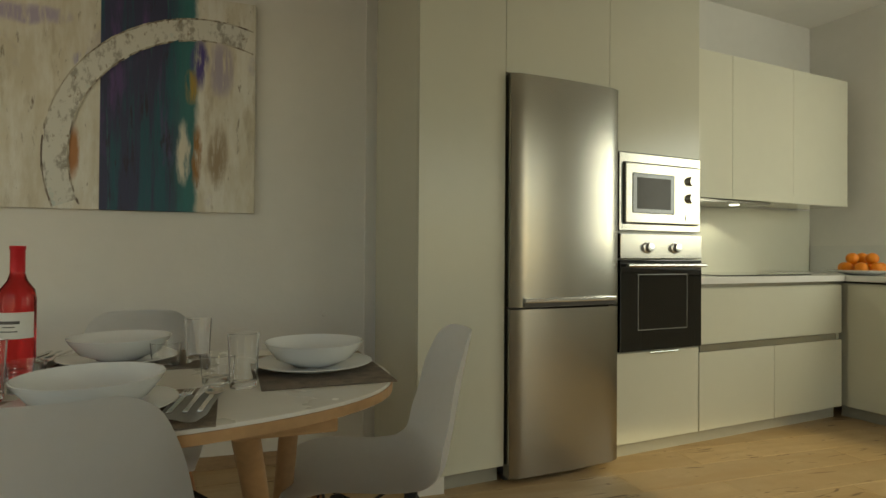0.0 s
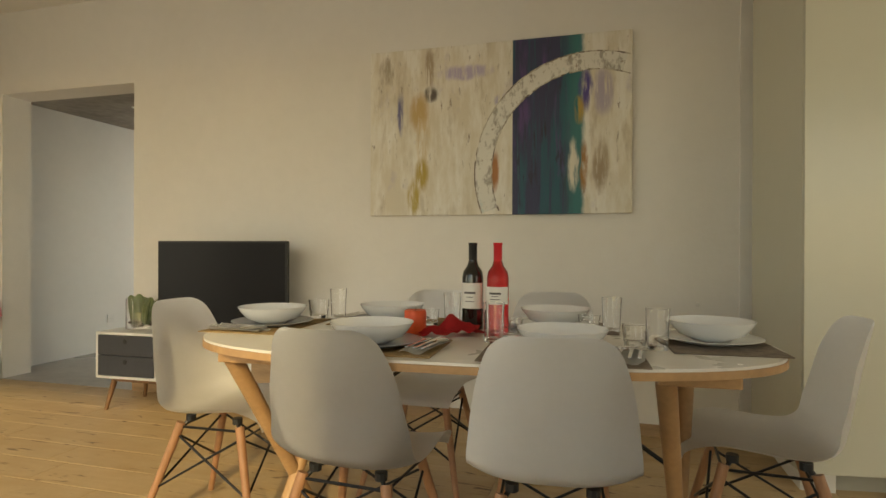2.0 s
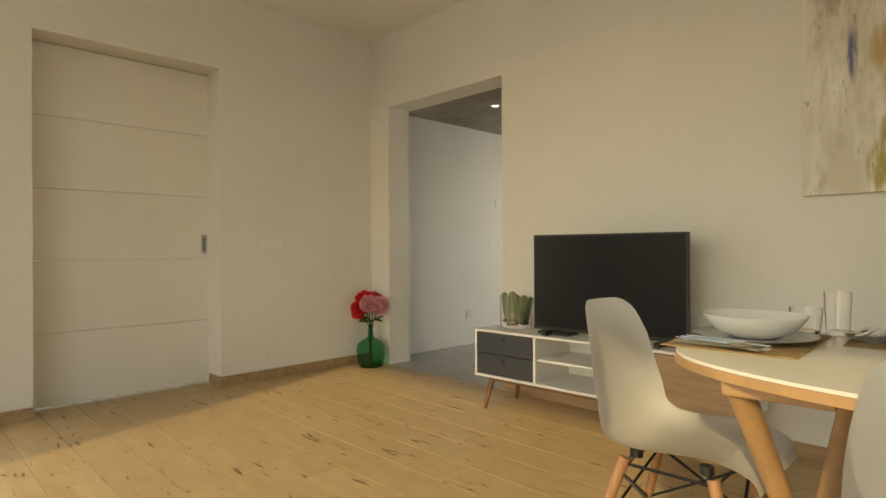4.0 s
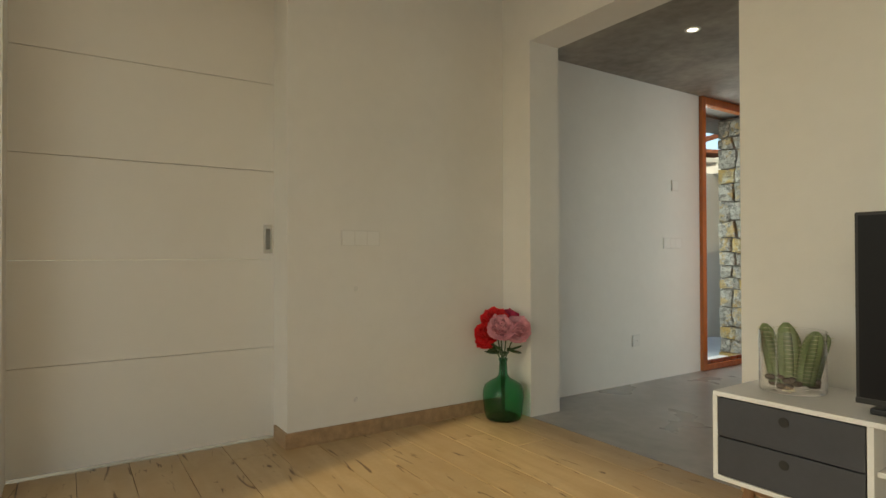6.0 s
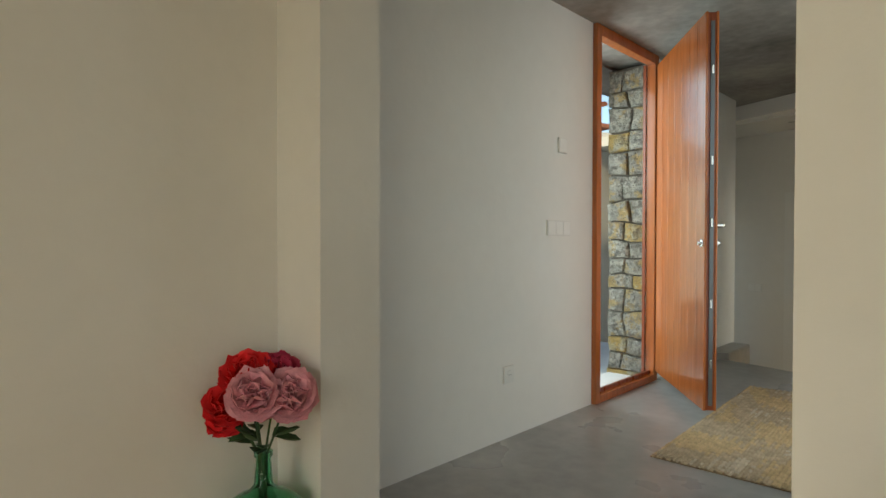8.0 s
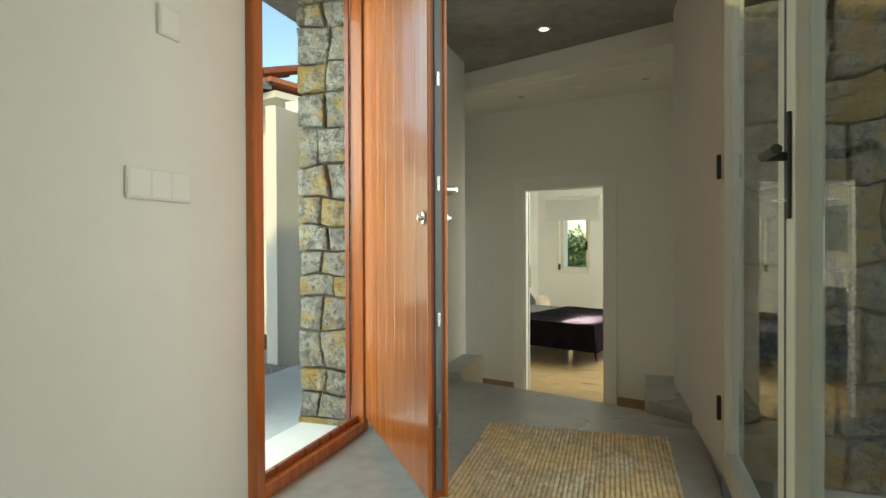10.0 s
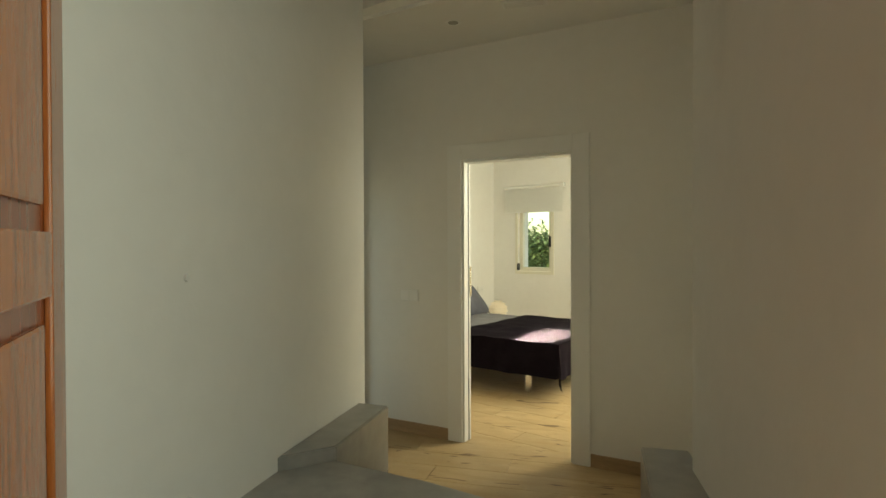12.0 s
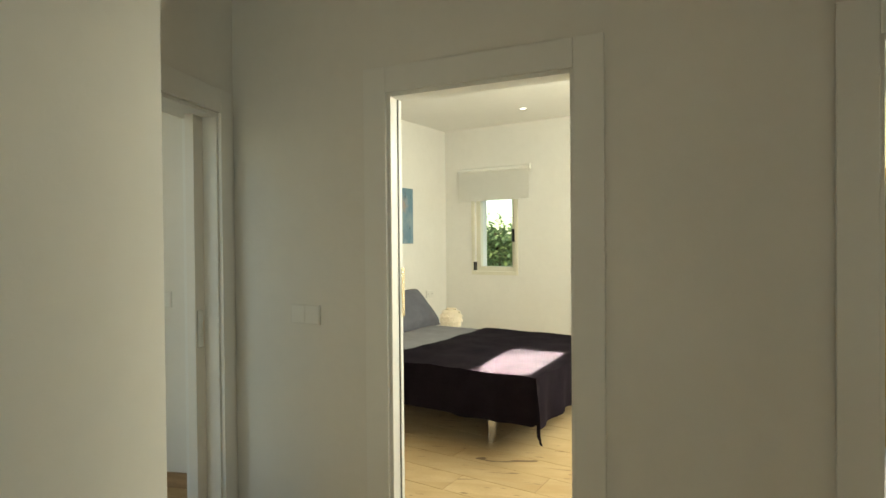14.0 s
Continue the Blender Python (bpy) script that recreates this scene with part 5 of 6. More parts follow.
# rug
rg = thing("jute_rug", pose(-4.615, 2.36, 0.0, 0, 0, 2), "flat woven jute rug on the concrete floor", "rug")
RW, RL = 0.41, 0.84
# sheet under the cords, its darker colour painting the shade in their gaps
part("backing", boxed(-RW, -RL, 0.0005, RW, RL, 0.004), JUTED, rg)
rnd = random.Random(2)
cords = {0: bmesh.new(), 1: bmesh.new(), 2: bmesh.new()}
ncord, nseg = 46, 120
for i in range(ncord):
    x = -RW + (i + 0.5) * 2 * RW / ncord
    prev = None
    tone = rnd.uniform(-0.25, 0.25)
    for k in range(nseg + 1):
        y = -RL + 2 * RL * k / nseg + rnd.uniform(-0.002, 0.002)
        knot = 1 if (k + i) % 2 else -1
        z = 0.0088 + 0.0026 * knot + rnd.uniform(-0.0012, 0.0012)
        half_w = 0.0078 + 0.0012 * knot
        wob = rnd.uniform(-0.0016, 0.0016)
        at = [(x + wob + dx, y, max(0.003, z + dz)) for dx, dz in ((-half_w, -0.006), (-half_w * 0.5, 0.0008), (half_w * 0.5, 0.0008), (half_w, -0.006))]
        if prev:
            pick = noise.noise(Vector((x * 5.0, y * 3.0, 2.0))) * 1.1 + tone + rnd.uniform(-0.10, 0.10)
            bm = cords[0 if pick > 0.12 else (1 if pick > -0.42 else 2)]
            va, vb = [bm.verts.new(p) for p in prev], [bm.verts.new(p) for p in at]
            for a in range(3):
                bm.faces.new((va[a], vb[a], vb[a + 1], va[a + 1]))
        prev = at
for k, mt in ((0, JUTE), (1, JUTEG), (2, JUTEP)):
    o = part("weave", cords[k], mt, rg, smooth=True)
    o["kind"] = "stuff"

# glazed doors to the patio
gd = tagged(new("door_3"), "cream aluminium glazed double doors to the patio", "door", kind="structure")
gd.matrix_basis = Matrix.Translation((0.045, 0, 0))
GY0, GY1, GZ = 0.822, 2.868, 2.228
for q in ((-4.10, GY0, 0, -4.03, GY0 + 0.05, GZ), (-4.10, GY1 - 0.05, 0, -4.03, GY1, GZ), (-4.10, GY0 + 0.0505, GZ - 0.05, -4.03, GY1 - 0.0505, GZ), (-4.10, GY0 + 0.0505, 0, -4.03, GY1 - 0.0505, 0.03)):
    part("frame", boxed(*q, bev=0.003), CREAM, gd)
ym = (GY0 + GY1) / 2
for y0, y1 in ((GY0 + 0.053, ym - 0.002), (ym + 0.002, GY1 - 0.053)):
    sash = part("sash", boxed(-4.115, y0, 0.032, -4.055, y0 + 0.07, GZ - 0.053, bev=0.004), CREAM, gd)
    part("stile", boxed(-4.115, y1 - 0.07, 0.032, -4.055, y1, GZ - 0.053, bev=0.004), CREAM, sash)
    part("rail", boxed(-4.115, y0 + 0.0705, 0.032, -4.055, y1 - 0.0705, 0.12, bev=0.004), CREAM, sash)
    part("rail", boxed(-4.115, y0 + 0.0705, GZ - 0.13, -4.055, y1 - 0.0705, GZ - 0.053, bev=0.004), CREAM, sash)
    pn = part("pane", boxed(-4.090, y0 + 0.068, 0.118, -4.080, y1 - 0.068, GZ - 0.128), PANE, sash, "clear glass")
    pn.visible_shadow = False
    hy = GY1 - 0.052 if y1 > ym + 0.1 else GY0 + 0.052
    for z in (0.22, 1.12, 2.0):
        part("hinge", boxed(-4.130, hy - 0.012, z, -4.1155, hy + 0.012, z + 0.09, bev=0.003), BLACK, sash, "black hinge")
part("gasket", boxed(-4.118, ym - 0.0018, 0.034, -4.060, ym + 0.0018, GZ - 0.054), GREYALU, gd)
hp = part("handle_plate", boxed(-4.123, ym - 0.052, 0.93, -4.1155, ym - 0.022, 1.15, bev=0.002), BLACK, gd, "black handle plate")
part("lever", tube(bmesh.new(), [(-4.123, ym - 0.037, 1.06), (-4.165, ym - 0.037, 1.06), (-4.165, ym - 0.16, 1.058)], 0.010, 10), BLACK, hp, smooth=True)
part("key", boxed(-4.150, ym - 0.044, 0.966, -4.123, ym - 0.030, 0.970), CHROME, hp)


# ---- stone masonry ----
def rock_mat(name, base, pale, dark, patch, cover):
    """Split limestone: pale and dark mottling, rust-ochre patches on some stones, rough cleft relief."""
    m = bpy.data.materials.new(name)
    m.use_nodes = True
    nt = m.node_tree
    b = nt.nodes["Principled BSDF"]
    b.inputs["Roughness"].default_value = 0.9
    N, L = nt.nodes.new, nt.links.new
    co, oi, ad = N("ShaderNodeTexCoord"), N("ShaderNodeObjectInfo"), N("ShaderNodeVectorMath")
    sc = N("ShaderNodeMath")
    sc.operation, sc.inputs[1].default_value = 'MULTIPLY', 17.0
    L(oi.outputs["Random"], sc.inputs[0])
    L(co.outputs["Object"], ad.inputs[0])
    L(sc.outputs[0], ad.inputs[1])
    col = None
    for c, scale, lo, hi in ((pale, 13, 0.44, 0.56), (dark, 24, 0.49, 0.60), (patch, 7.5, 1 - cover, 1.08 - cover), (dark, 70, 0.56, 0.64)):
        n = N("ShaderNodeTexNoise")
        n.inputs["Scale"].default_value, n.inputs["Detail"].default_value, n.inputs["Roughness"].default_value = scale, 8, 0.65
        L(ad.outputs[0], n.inputs["Vector"])
        mr = N("ShaderNodeMapRange")
        mr.inputs["From Min"].default_value, mr.inputs["From Max"].default_value, mr.inputs["To Max"].default_value = lo, hi, 0.85
        L(n.outputs[0], mr.inputs["Value"])
        mx = N("ShaderNodeMix")
        mx.data_type = 'RGBA'
        L(mr.outputs[0], mx.inputs["Factor"])
        if col:
            L(col, mx.inputs["A"])
        else:
            mx.inputs["A"].default_value = (*base, 1)
        mx.inputs["B"].default_value = (*c, 1)
        col = mx.outputs["Result"]
    L(col, b.inputs["Base Color"])
    nrm = None
    for scale, dist in ((14, 0.085), (48, 0.030)):
        n = N("ShaderNodeTexNoise")
        n.inputs["Scale"].default_value, n.inputs["Detail"].default_value, n.inputs["Roughness"].default_value = scale, 6, 0.7
        L(ad.outputs[0], n.inputs["Vector"])
        bp = N("ShaderNodeBump")
        bp.inputs["Strength"].default_value, bp.inputs["Distance"].default_value = 0.9, dist
        L(n.outputs[0], bp.inputs["Height"])
        if nrm:
            L(nrm, bp.inputs["Normal"])
        nrm = bp.outputs[0]
    L(nrm, b.inputs["Normal"])
    return m


ROCK = rock_mat("cleft_limestone", (0.38, 0.35, 0.295), (0.57, 0.53, 0.44), (0.18, 0.165, 0.14), (0.55, 0.38, 0.15), 0.48)
ROCKY = rock_mat("ochre_cleft_limestone", (0.50, 0.40, 0.22), (0.55, 0.50, 0.38), (0.27, 0.22, 0.14), (0.56, 0.37, 0.11), 0.58)


def stone_face(parent, m, width, height, seed, mean=0.24, depth=0.10):
    """Irregular coursed stones, each with its own chipped, bulging face. Local x along, z up, -y out."""
    rn_ = random.Random(seed)
    z = 0.0
    while z < height - 0.02:
        h = min(rn_.uniform(0.65, 1.25) * mean, height - z)
        if height - z - h < 0.08:
            h = height - z
        x = 0.0
        while x < width - 0.01:
            w = rn_.uniform(0.6, 1.35) * mean
            if width - x - w < 0.10:
                w = width - x
            g = 0.0025
            j = 0.09 * min(w, h)
            c = [(x + g, z + g), (x + w - g, z + g), (x + w - g, z + h - g), (x + g, z + h - g)]
            c = [(px + rn_.uniform(0, j) * (1 if k in (0, 3) else -1) * 0.5, pz + rn_.uniform(0, j) * (1 if k < 2 else -1) * 0.5) for k, (px, pz) in enumerate(c)]
            outline = []
            for k in range(4):
                a, b = c[k], c[(k + 1) % 4]
                for s in (0, 0.33, 0.66):
                    outline.append((a[0] + (b[0] - a[0]) * s + rn_.uniform(-1, 1) * j * 0.12, a[1] + (b[1] - a[1]) * s + rn_.uniform(-1, 1) * j * 0.12))
            outline = [(min(max(px + 0.045 * mean / 0.2 * noise.noise(Vector((px * 4.5, pz * 4.5, seed))), 0.0), width),
                        min(max(pz + 0.05 * mean / 0.2 * noise.noise(Vector((px * 4.5, pz * 4.5, seed + 30))), 0.0), height)) for px, pz in outline]
            mx_, mz_ = sum(p[0] for p in outline) / 12, sum(p[1] for p in outline) / 12
            out = rn_.uniform(0.0, 0.018)
            bm = bmesh.new()
            rings = []
            for sc, d, jit in ((1.0, depth, 0), (1.0, 0.004, 0.004), (0.965, -0.008, 0.008), (0.86, -0.012, 0.016), (0.66, -0.014, 0.022), (0.42, -0.014, 0.024), (0.16, -0.014, 0.022)):
                rings.append([bm.verts.new((mx_ + (px - mx_) * sc, d - (out if d < depth else 0) + jit * noise.noise(Vector((mx_ + (px - mx_) * sc, mz_ + (pz - mz_) * sc, seed)) * 17) + jit * 0.16 * rn_.uniform(-1, 1), mz_ + (pz - mz_) * sc)) for px, pz in outline])
            for a, b in zip(rings, rings[1:]):
                for k in range(12):
                    bm.faces.new((a[k], a[(k + 1) % 12], b[(k + 1) % 12], b[k]))
            bm.faces.new(rings[-1])
            o = part("stone", bm, ROCKY if rn_.random() < 0.2 else ROCK, parent, smooth=True)
            o.matrix_basis = m
            x += w
        z += h


sp_ = structure("wall_stone_pier", boxed(-5.958, 2.972, -0.6, -5.70, 3.5, 2.24), MORTAR, "stone-clad pier outside the front door", "wall")
stone_face(sp_, Matrix.Translation((-5.965, 2.950, 0.03)), 0.316, 2.2, 4, 0.165, 0.10)
structure("pier_plinth", boxed(-5.965, 2.93, -0.05, -5.648, 3.06, 0.028, bev=0.004), ROCKY, "rough stone footing of the pier", "plinth")
sw_ = structure("wall_stone_patio", boxed(-3.985, 2.965, -0.6, -1.2, 3.5, 3.2), MORTAR, "natural stone wall of the patio", "wall")
stone_face(sw_, Matrix.Translation((-3.983, 2.885, -0.02)), 2.2, 2.9, 8, 0.27, 0.075)
structure("ceiling_porch", boxed(-6.35, 1.2, 2.245, -5.95, 3.9, 2.45), SLAB, "raw concrete slab over the porch", "ceiling")

# courtyard
GRD = -0.06
structure("ground_gravel", boxed(-16, 0.5, -0.7, -7.2, 9, GRD - 0.02), GRAVEL, "pale gravel in the courtyard", "ground")
structure("ground_gravel_near", boxed(-7.2, 0.5, -0.7, -6.8, 4.38, GRD - 0.02), GRAVEL, "pale gravel beside the porch", "ground")
HB = Matrix.Translation((-6.4, 4.75, 0)) @ Matrix.Rotation(radians(162.5), 4, 'Z')
hb = thing("annex_house", HB, "cream rendered outbuilding with a tiled eave and gutter", "house")
part("wall", boxed(1.15, -0.6, -0.6, 7.5, -0.25, 2.32), RENDERW, hb)
part("soffit", boxed(1.15, -0.25, 2.25, 7.5, 0.10, 2.31), RENDERW, hb)
bm = bmesh.new()
half = [(0.07 * math.cos(a), 0.07 * math.sin(a)) for a in [math.pi + i * math.pi / 10 for i in range(11)]]
prev = None
for x in (1.15, 7.5):
    ring = [bm.verts.new((x, 0.17 + a, 2.40 + b)) for a, b in half]
    if prev:
        for k in range(10):
            bm.faces.new((prev[k], ring[k], ring[k + 1], prev[k + 1]))
    prev = ring
bmesh.ops.solidify(bm, geom=bm.faces[:], thickness=0.004)
part("gutter", bm, ZINC, hb, "half-round zinc gutter", smooth=True)
for i in range(1, 8):
    part("gutter_joint", boxed(0.3 + i * 0.9, 0.095, 2.325, 0.33 + i * 0.9, 0.245, 2.41), ZINC, hb)
for i in range(36):
    x = 1.25 + i * 0.175
    bm = bmesh.new()
    prev = None
    for y, z in ((0.20, 2.44), (-0.5, 2.66)):
        ring = [bm.verts.new((x + 0.08 * math.cos(a), y, z + 0.07 * math.sin(a))) for a in [k * math.pi / 8 for k in range(9)]]
        if prev:
            for k in range(8):
                bm.faces.new((prev[k], prev[k + 1], ring[k + 1], ring[k]))
        prev = ring
    bmesh.ops.solidify(bm, geom=bm.faces[:], thickness=0.012)
    part("roof_tile", bm, TERRA, hb, smooth=True)
part("roof_deck", prism([(1.15, -0.6), (7.5, -0.6), (7.5, 0.15), (1.15, 0.15)], 2.385, 2.43), TERRA, hb)
part("downpipe", tube(bmesh.new(), [(4.05, -0.19, -0.05), (4.05, -0.19, 2.0), (4.05, 0.10, 2.22), (4.05, 0.16, 2.36)], 0.045, 14), ZINC, hb, "round zinc downpipe", smooth=True)
part("vent", boxed(2.05, -0.27, 0.10, 2.19, -0.245, 0.23), PLINTH, hb)
bedp = HB @ Matrix.Translation((0, 0.15, 0))
fb = structure("ground_planting", prism([(1.2, -0.38), (4.5, -0.38), (4.5, 0.35), (2.6, 0.62), (1.2, 0.70)], -0.30, -0.045), MULCH, "bark mulch planting bed", "ground")
fb.matrix_basis = bedp
chips = bmesh.new()
rnd = random.Random(14)
for i in range(900):
    p = bedp @ Vector((rnd.uniform(1.25, 4.4), rnd.uniform(-0.3, 0.5), -0.04 + rnd.uniform(0, 0.012)))
    m = Matrix.Translation(p) @ Euler((rnd.uniform(-0.5, 0.5), rnd.uniform(-0.5, 0.5), rnd.uniform(0, 6.28))).to_matrix().to_4x4()
    q = [chips.verts.new(m @ Vector(c)) for c in ((-0.025, -0.009, 0), (0.025, -0.007, 0), (0.022, 0.009, 0.004), (-0.02, 0.008, 0.004))]
    chips.faces.new(q)
tagged(part("bark_chips", chips, MULCH), "loose bark chips on the planting bed", "mulch", kind="stuff")
stones_ = bmesh.new()
rnd = random.Random(15)
for i in range(7000):
    p = HB @ Vector((rnd.uniform(0.2, 4.6), rnd.uniform(0.6, 2.6), 0))
    if p.x > -6.8 or (p.x > -7.2 and p.y > 4.35):
        continue
    r = rnd.uniform(0.010, 0.026)
    m = Matrix.Translation((p.x, p.y, GRD - 0.015)) @ Euler((rnd.random(), rnd.random(), rnd.random() * 6)).to_matrix().to_4x4() @ Matrix.Diagonal((r * 1.3, r, r * 0.7, 1))
    v = [stones_.verts.new(m @ Vector(c)) for c in ((1, 0, 0), (-1, 0, 0), (0, 1, 0), (0, -1, 0), (0, 0, 1), (0, 0, -1))]
    for a, b, c in ((0, 2, 4), (2, 1, 4), (1, 3, 4), (3, 0, 4), (2, 0, 5), (1, 2, 5), (3, 1, 5), (0, 3, 5)):
        stones_.faces.new((v[a], v[b], v[c]))
tagged(part("gravel_stones", stones_, GRAVEL), "loose pale gravel in the courtyard", "gravel", kind="stuff")


def shrub(m, h, w, mat_, flower, label, seed, n=170):
    s = thing("shrub", m, label, "plant")
    r = random.Random(seed)
    bm, fl, stm = bmesh.new(), bmesh.new(), bmesh.new()
    for i in range(9):
        a = r.uniform(0, math.tau)
        tip = Vector((w * 0.8 * math.cos(a), w * 0.8 * math.sin(a), h * r.uniform(0.6, 1.0)))
        rod(stm, (0, 0, 0), tip, 0.006, 0.002, 5)
        for k in range(n // 9):
            b = tip * r.uniform(0.3, 1.0)
            e = b + Vector((r.uniform(-1, 1), r.uniform(-1, 1), r.uniform(-0.3, 0.8))).normalized() * 0.06
            leaf_bm(bm, b, e, 0.014)
        if flower and (h < 0.3 or i < 3):
            ball(fl, tip + Vector((0, 0, 0.02)), 0.028, 0.028, 0.02, 7, 5)
    part("branches", stm, BARK, s)
    part("foliage", bm, mat_, s)
    if flower:
        part("flowers", fl, flower, s, "small blossoms")
    else:
        fl.free()


LAV = mat("lavender_bloom", (0.14, 0.07, 0.38), 0.7, var=0.3, scale=20)
shrub(bedp @ Matrix.Translation((1.62, 0.15, -0.045)), 0.42, 0.22, LEAFL, PETALD, "small green rose bush with pink blossoms", 3, 260)
shrub(bedp @ Matrix.Translation((2.55, 0.0, -0.045)), 0.15, 0.14, LEAFL, None, "low bright green bedding plant in mulch", 4)
shrub(bedp @ Matrix.Translation((2.2, 0.1, -0.045)), 0.14, 0.14, LEAFL, None, "low bright green bedding plant in mulch", 6)
shrub(bedp @ Matrix.Translation((3.25, -0.1, -0.045)), 0.24, 0.22, LEAF, LAV, "purple flowering lavender beside the wall", 5)


# ---- ceiling fittings ----
def downlight(x, y, z, lit, watts=0):
    d = thing("downlight", Matrix.Translation((x, y, z)), "small round lit recessed downlight" if lit else "small round unlit recessed downlight", "lamp", "downlights")
    part("ring", lathe([(0.030, -0.004), (0.043, -0.005), (0.046, 0.0)], 24), LACQUER, d, smooth=True)
    part("lens", lathe([(0, -0.0035), (0.031, -0.0035)], 20), SPOTGLOW if lit else PLINTH, d)
    if watts:
        sl_ = bpy.data.lights.new("downlight_beam", 'SPOT')
        sl_.spot_blend, sl_.energy, sl_.spot_size, sl_.color, sl_.shadow_soft_size = 1.0, watts, radians(120), (1.0, 0.9, 0.72), 0.012
        new("downlight_beam", sl_).matrix_world = look((x, y, z - 0.012), (x, y, 0))


downlight(-4.93, 4.18, SLAB_Z, True, 1.2)
downlight(-4.80, 0.75, SLAB_Z, True, 1.2)
downlight(-5.28, 5.22, 2.11, False)
downlight(-4.30, 5.00, 2.11, False)
vt = thing("ceiling_vent", Matrix.Translation((-4.85, 5.06, 2.11)), "white slotted air vent in the landing ceiling", "vent")
part("frame", boxed(-0.12, -0.05, -0.008, 0.12, 0.05, 0, bev=0.002), LACQUER, vt)
for i in range(4):
    part("slat", boxed(-0.105, -0.036 + i * 0.02, -0.011, 0.105, -0.026 + i * 0.02, -0.008), CEIL, vt)


# ---- landing doors and trims ----
def casing(name, label, x0, x1, ztop, y, w=0.095, depth=0.13):
    d = tagged(new(name), label, "door frame", kind="structure")
    for q in ((x0 - w, y - 0.016, LOW, x0 + 0.008, y - 0.001, ztop + w), (x1 - 0.008, y - 0.016, LOW, x1 + w, y - 0.001, ztop + w), (x0 + 0.0085, y - 0.016, ztop - 0.008, x1 - 0.0085, y - 0.001, ztop + w)):
        part("architrave", boxed(*q, bev=0.003), LACQUER, d)
    for q in ((x0 + 0.001, y, LOW, x0 + 0.022, y + depth, ztop - 0.001), (x1 - 0.022, y, LOW, x1 - 0.001, y + depth, ztop - 0.001), (x0 + 0.0225, y, ztop - 0.022, x1 - 0.0225, y + depth, ztop - 0.001)):
        part("lining", boxed(*q, bev=0.002), LACQUER, d)
    part("gasket", boxed(x0 + 0.022, y + 0.055, LOW, x0 + 0.026, y + 0.062, ztop - 0.022), GREYALU, d)
    part("strike_plate", boxed(x0 + 0.022, y + 0.075, 0.48, x0 + 0.0245, y + 0.10, 0.68), CHROME, d)
    return d


casing("door_4", "white lacquered bedroom door frame, door slid away", -5.342, -4.588, 1.382, END_Y, depth=0.09).matrix_basis = ENDM
casing("door_5", "white lacquered bathroom door frame, door slid away", -3.752, -2.95, 1.36, END_Y, depth=0.09).matrix_basis = ENDM
d6 = tagged(new("door_6"), "white lacquered door frame with its sliding door pushed open", "door", kind="structure")
for q in ((-6.119, 4.915, LOW, -6.103, 5.008, 1.455), (-6.119, 5.732, LOW, -6.103, 5.815, 1.455), (-6.119, 5.0085, 1.352, -6.103, 5.7315, 1.455)):
    part("architrave", boxed(*q, bev=0.003), LACQUER, d6)
for q in ((-6.285, 5.001, LOW, -6.12, 5.02, 1.352), (-6.285, 5.72, LOW, -6.12, 5.739, 1.352), (-6.285, 5.0205, 1.335, -6.12, 5.7195, 1.352)):
    part("lining", boxed(*q, bev=0.002), LACQUER, d6)
part("leaf", boxed(-6.225, 5.652, LOW + 0.01, -6.185, 5.719, 1.335, bev=0.002), DOORW, d6)
part("flush_handle", boxed(-6.186, 5.662, 0.34, -6.179, 5.695, 0.50, bev=0.003), CHROME, d6)
b2 = bmesh.new()
box(b2, -6.14, END_Y - 0.013, LOW, -5.438, END_Y - 0.001, LOW + 0.075)
box(b2, -4.489, END_Y - 0.013, LOW, -3.848, END_Y - 0.001, LOW + 0.075)
structure("baseboard_landing", b2, OAKB, "oak skirting board of the landing", "baseboard").matrix_basis = ENDM
structure("baseboard_side_room", boxed(-7.1, 6.087, LOW, -6.286, 6.099, LOW + 0.075), OAKB, "oak skirting board of the side room", "baseboard")
# bathroom beyond the far frame
structure("wall_bath_stone", boxed(-3.9, 7.3, LOW - 0.1, -1.6, 7.5, 1.2), ROCKY, "ochre stone wall seen through the bathroom", "wall")
structure("floor_bath", boxed(-3.75, 5.76, LOW - 0.15, -2.0, 7.3, LOW), PAVE, "pale bathroom floor", "floor")

# ---- bedroom ----
bedm = BED0.copy()
bed_at = BED0 @ Matrix.Translation((0.34, -0.19, -0.025))
bed = thing("bed", bed_at, "double bed with a dark plum bedspread and steel legs", "bed")
part("base", boxed(-2.38, 0.04, 0.20, -0.03, 1.46, 0.30, bev=0.01), BEDDARK, bed)
part("mattress", boxed(-2.40, 0.03, 0.30, -0.02, 1.47, 0.47, bev=0.04), LINEN, bed)
part("sheet", boxed(-2.40, 0.005, 0.425, -1.02, 1.495, 0.498, bev=0.025), BEDGREY, bed, "grey turned-down sheet")
for x, y in ((-0.36, 0.165), (-0.36, 1.335), (-2.1, 0.165), (-2.1, 1.335)):
    part("leg", boxed(x - 0.02, y - 0.02, 0.025, x + 0.02, y + 0.02, 0.20, bev=0.002), CHROME, bed, "square steel leg")


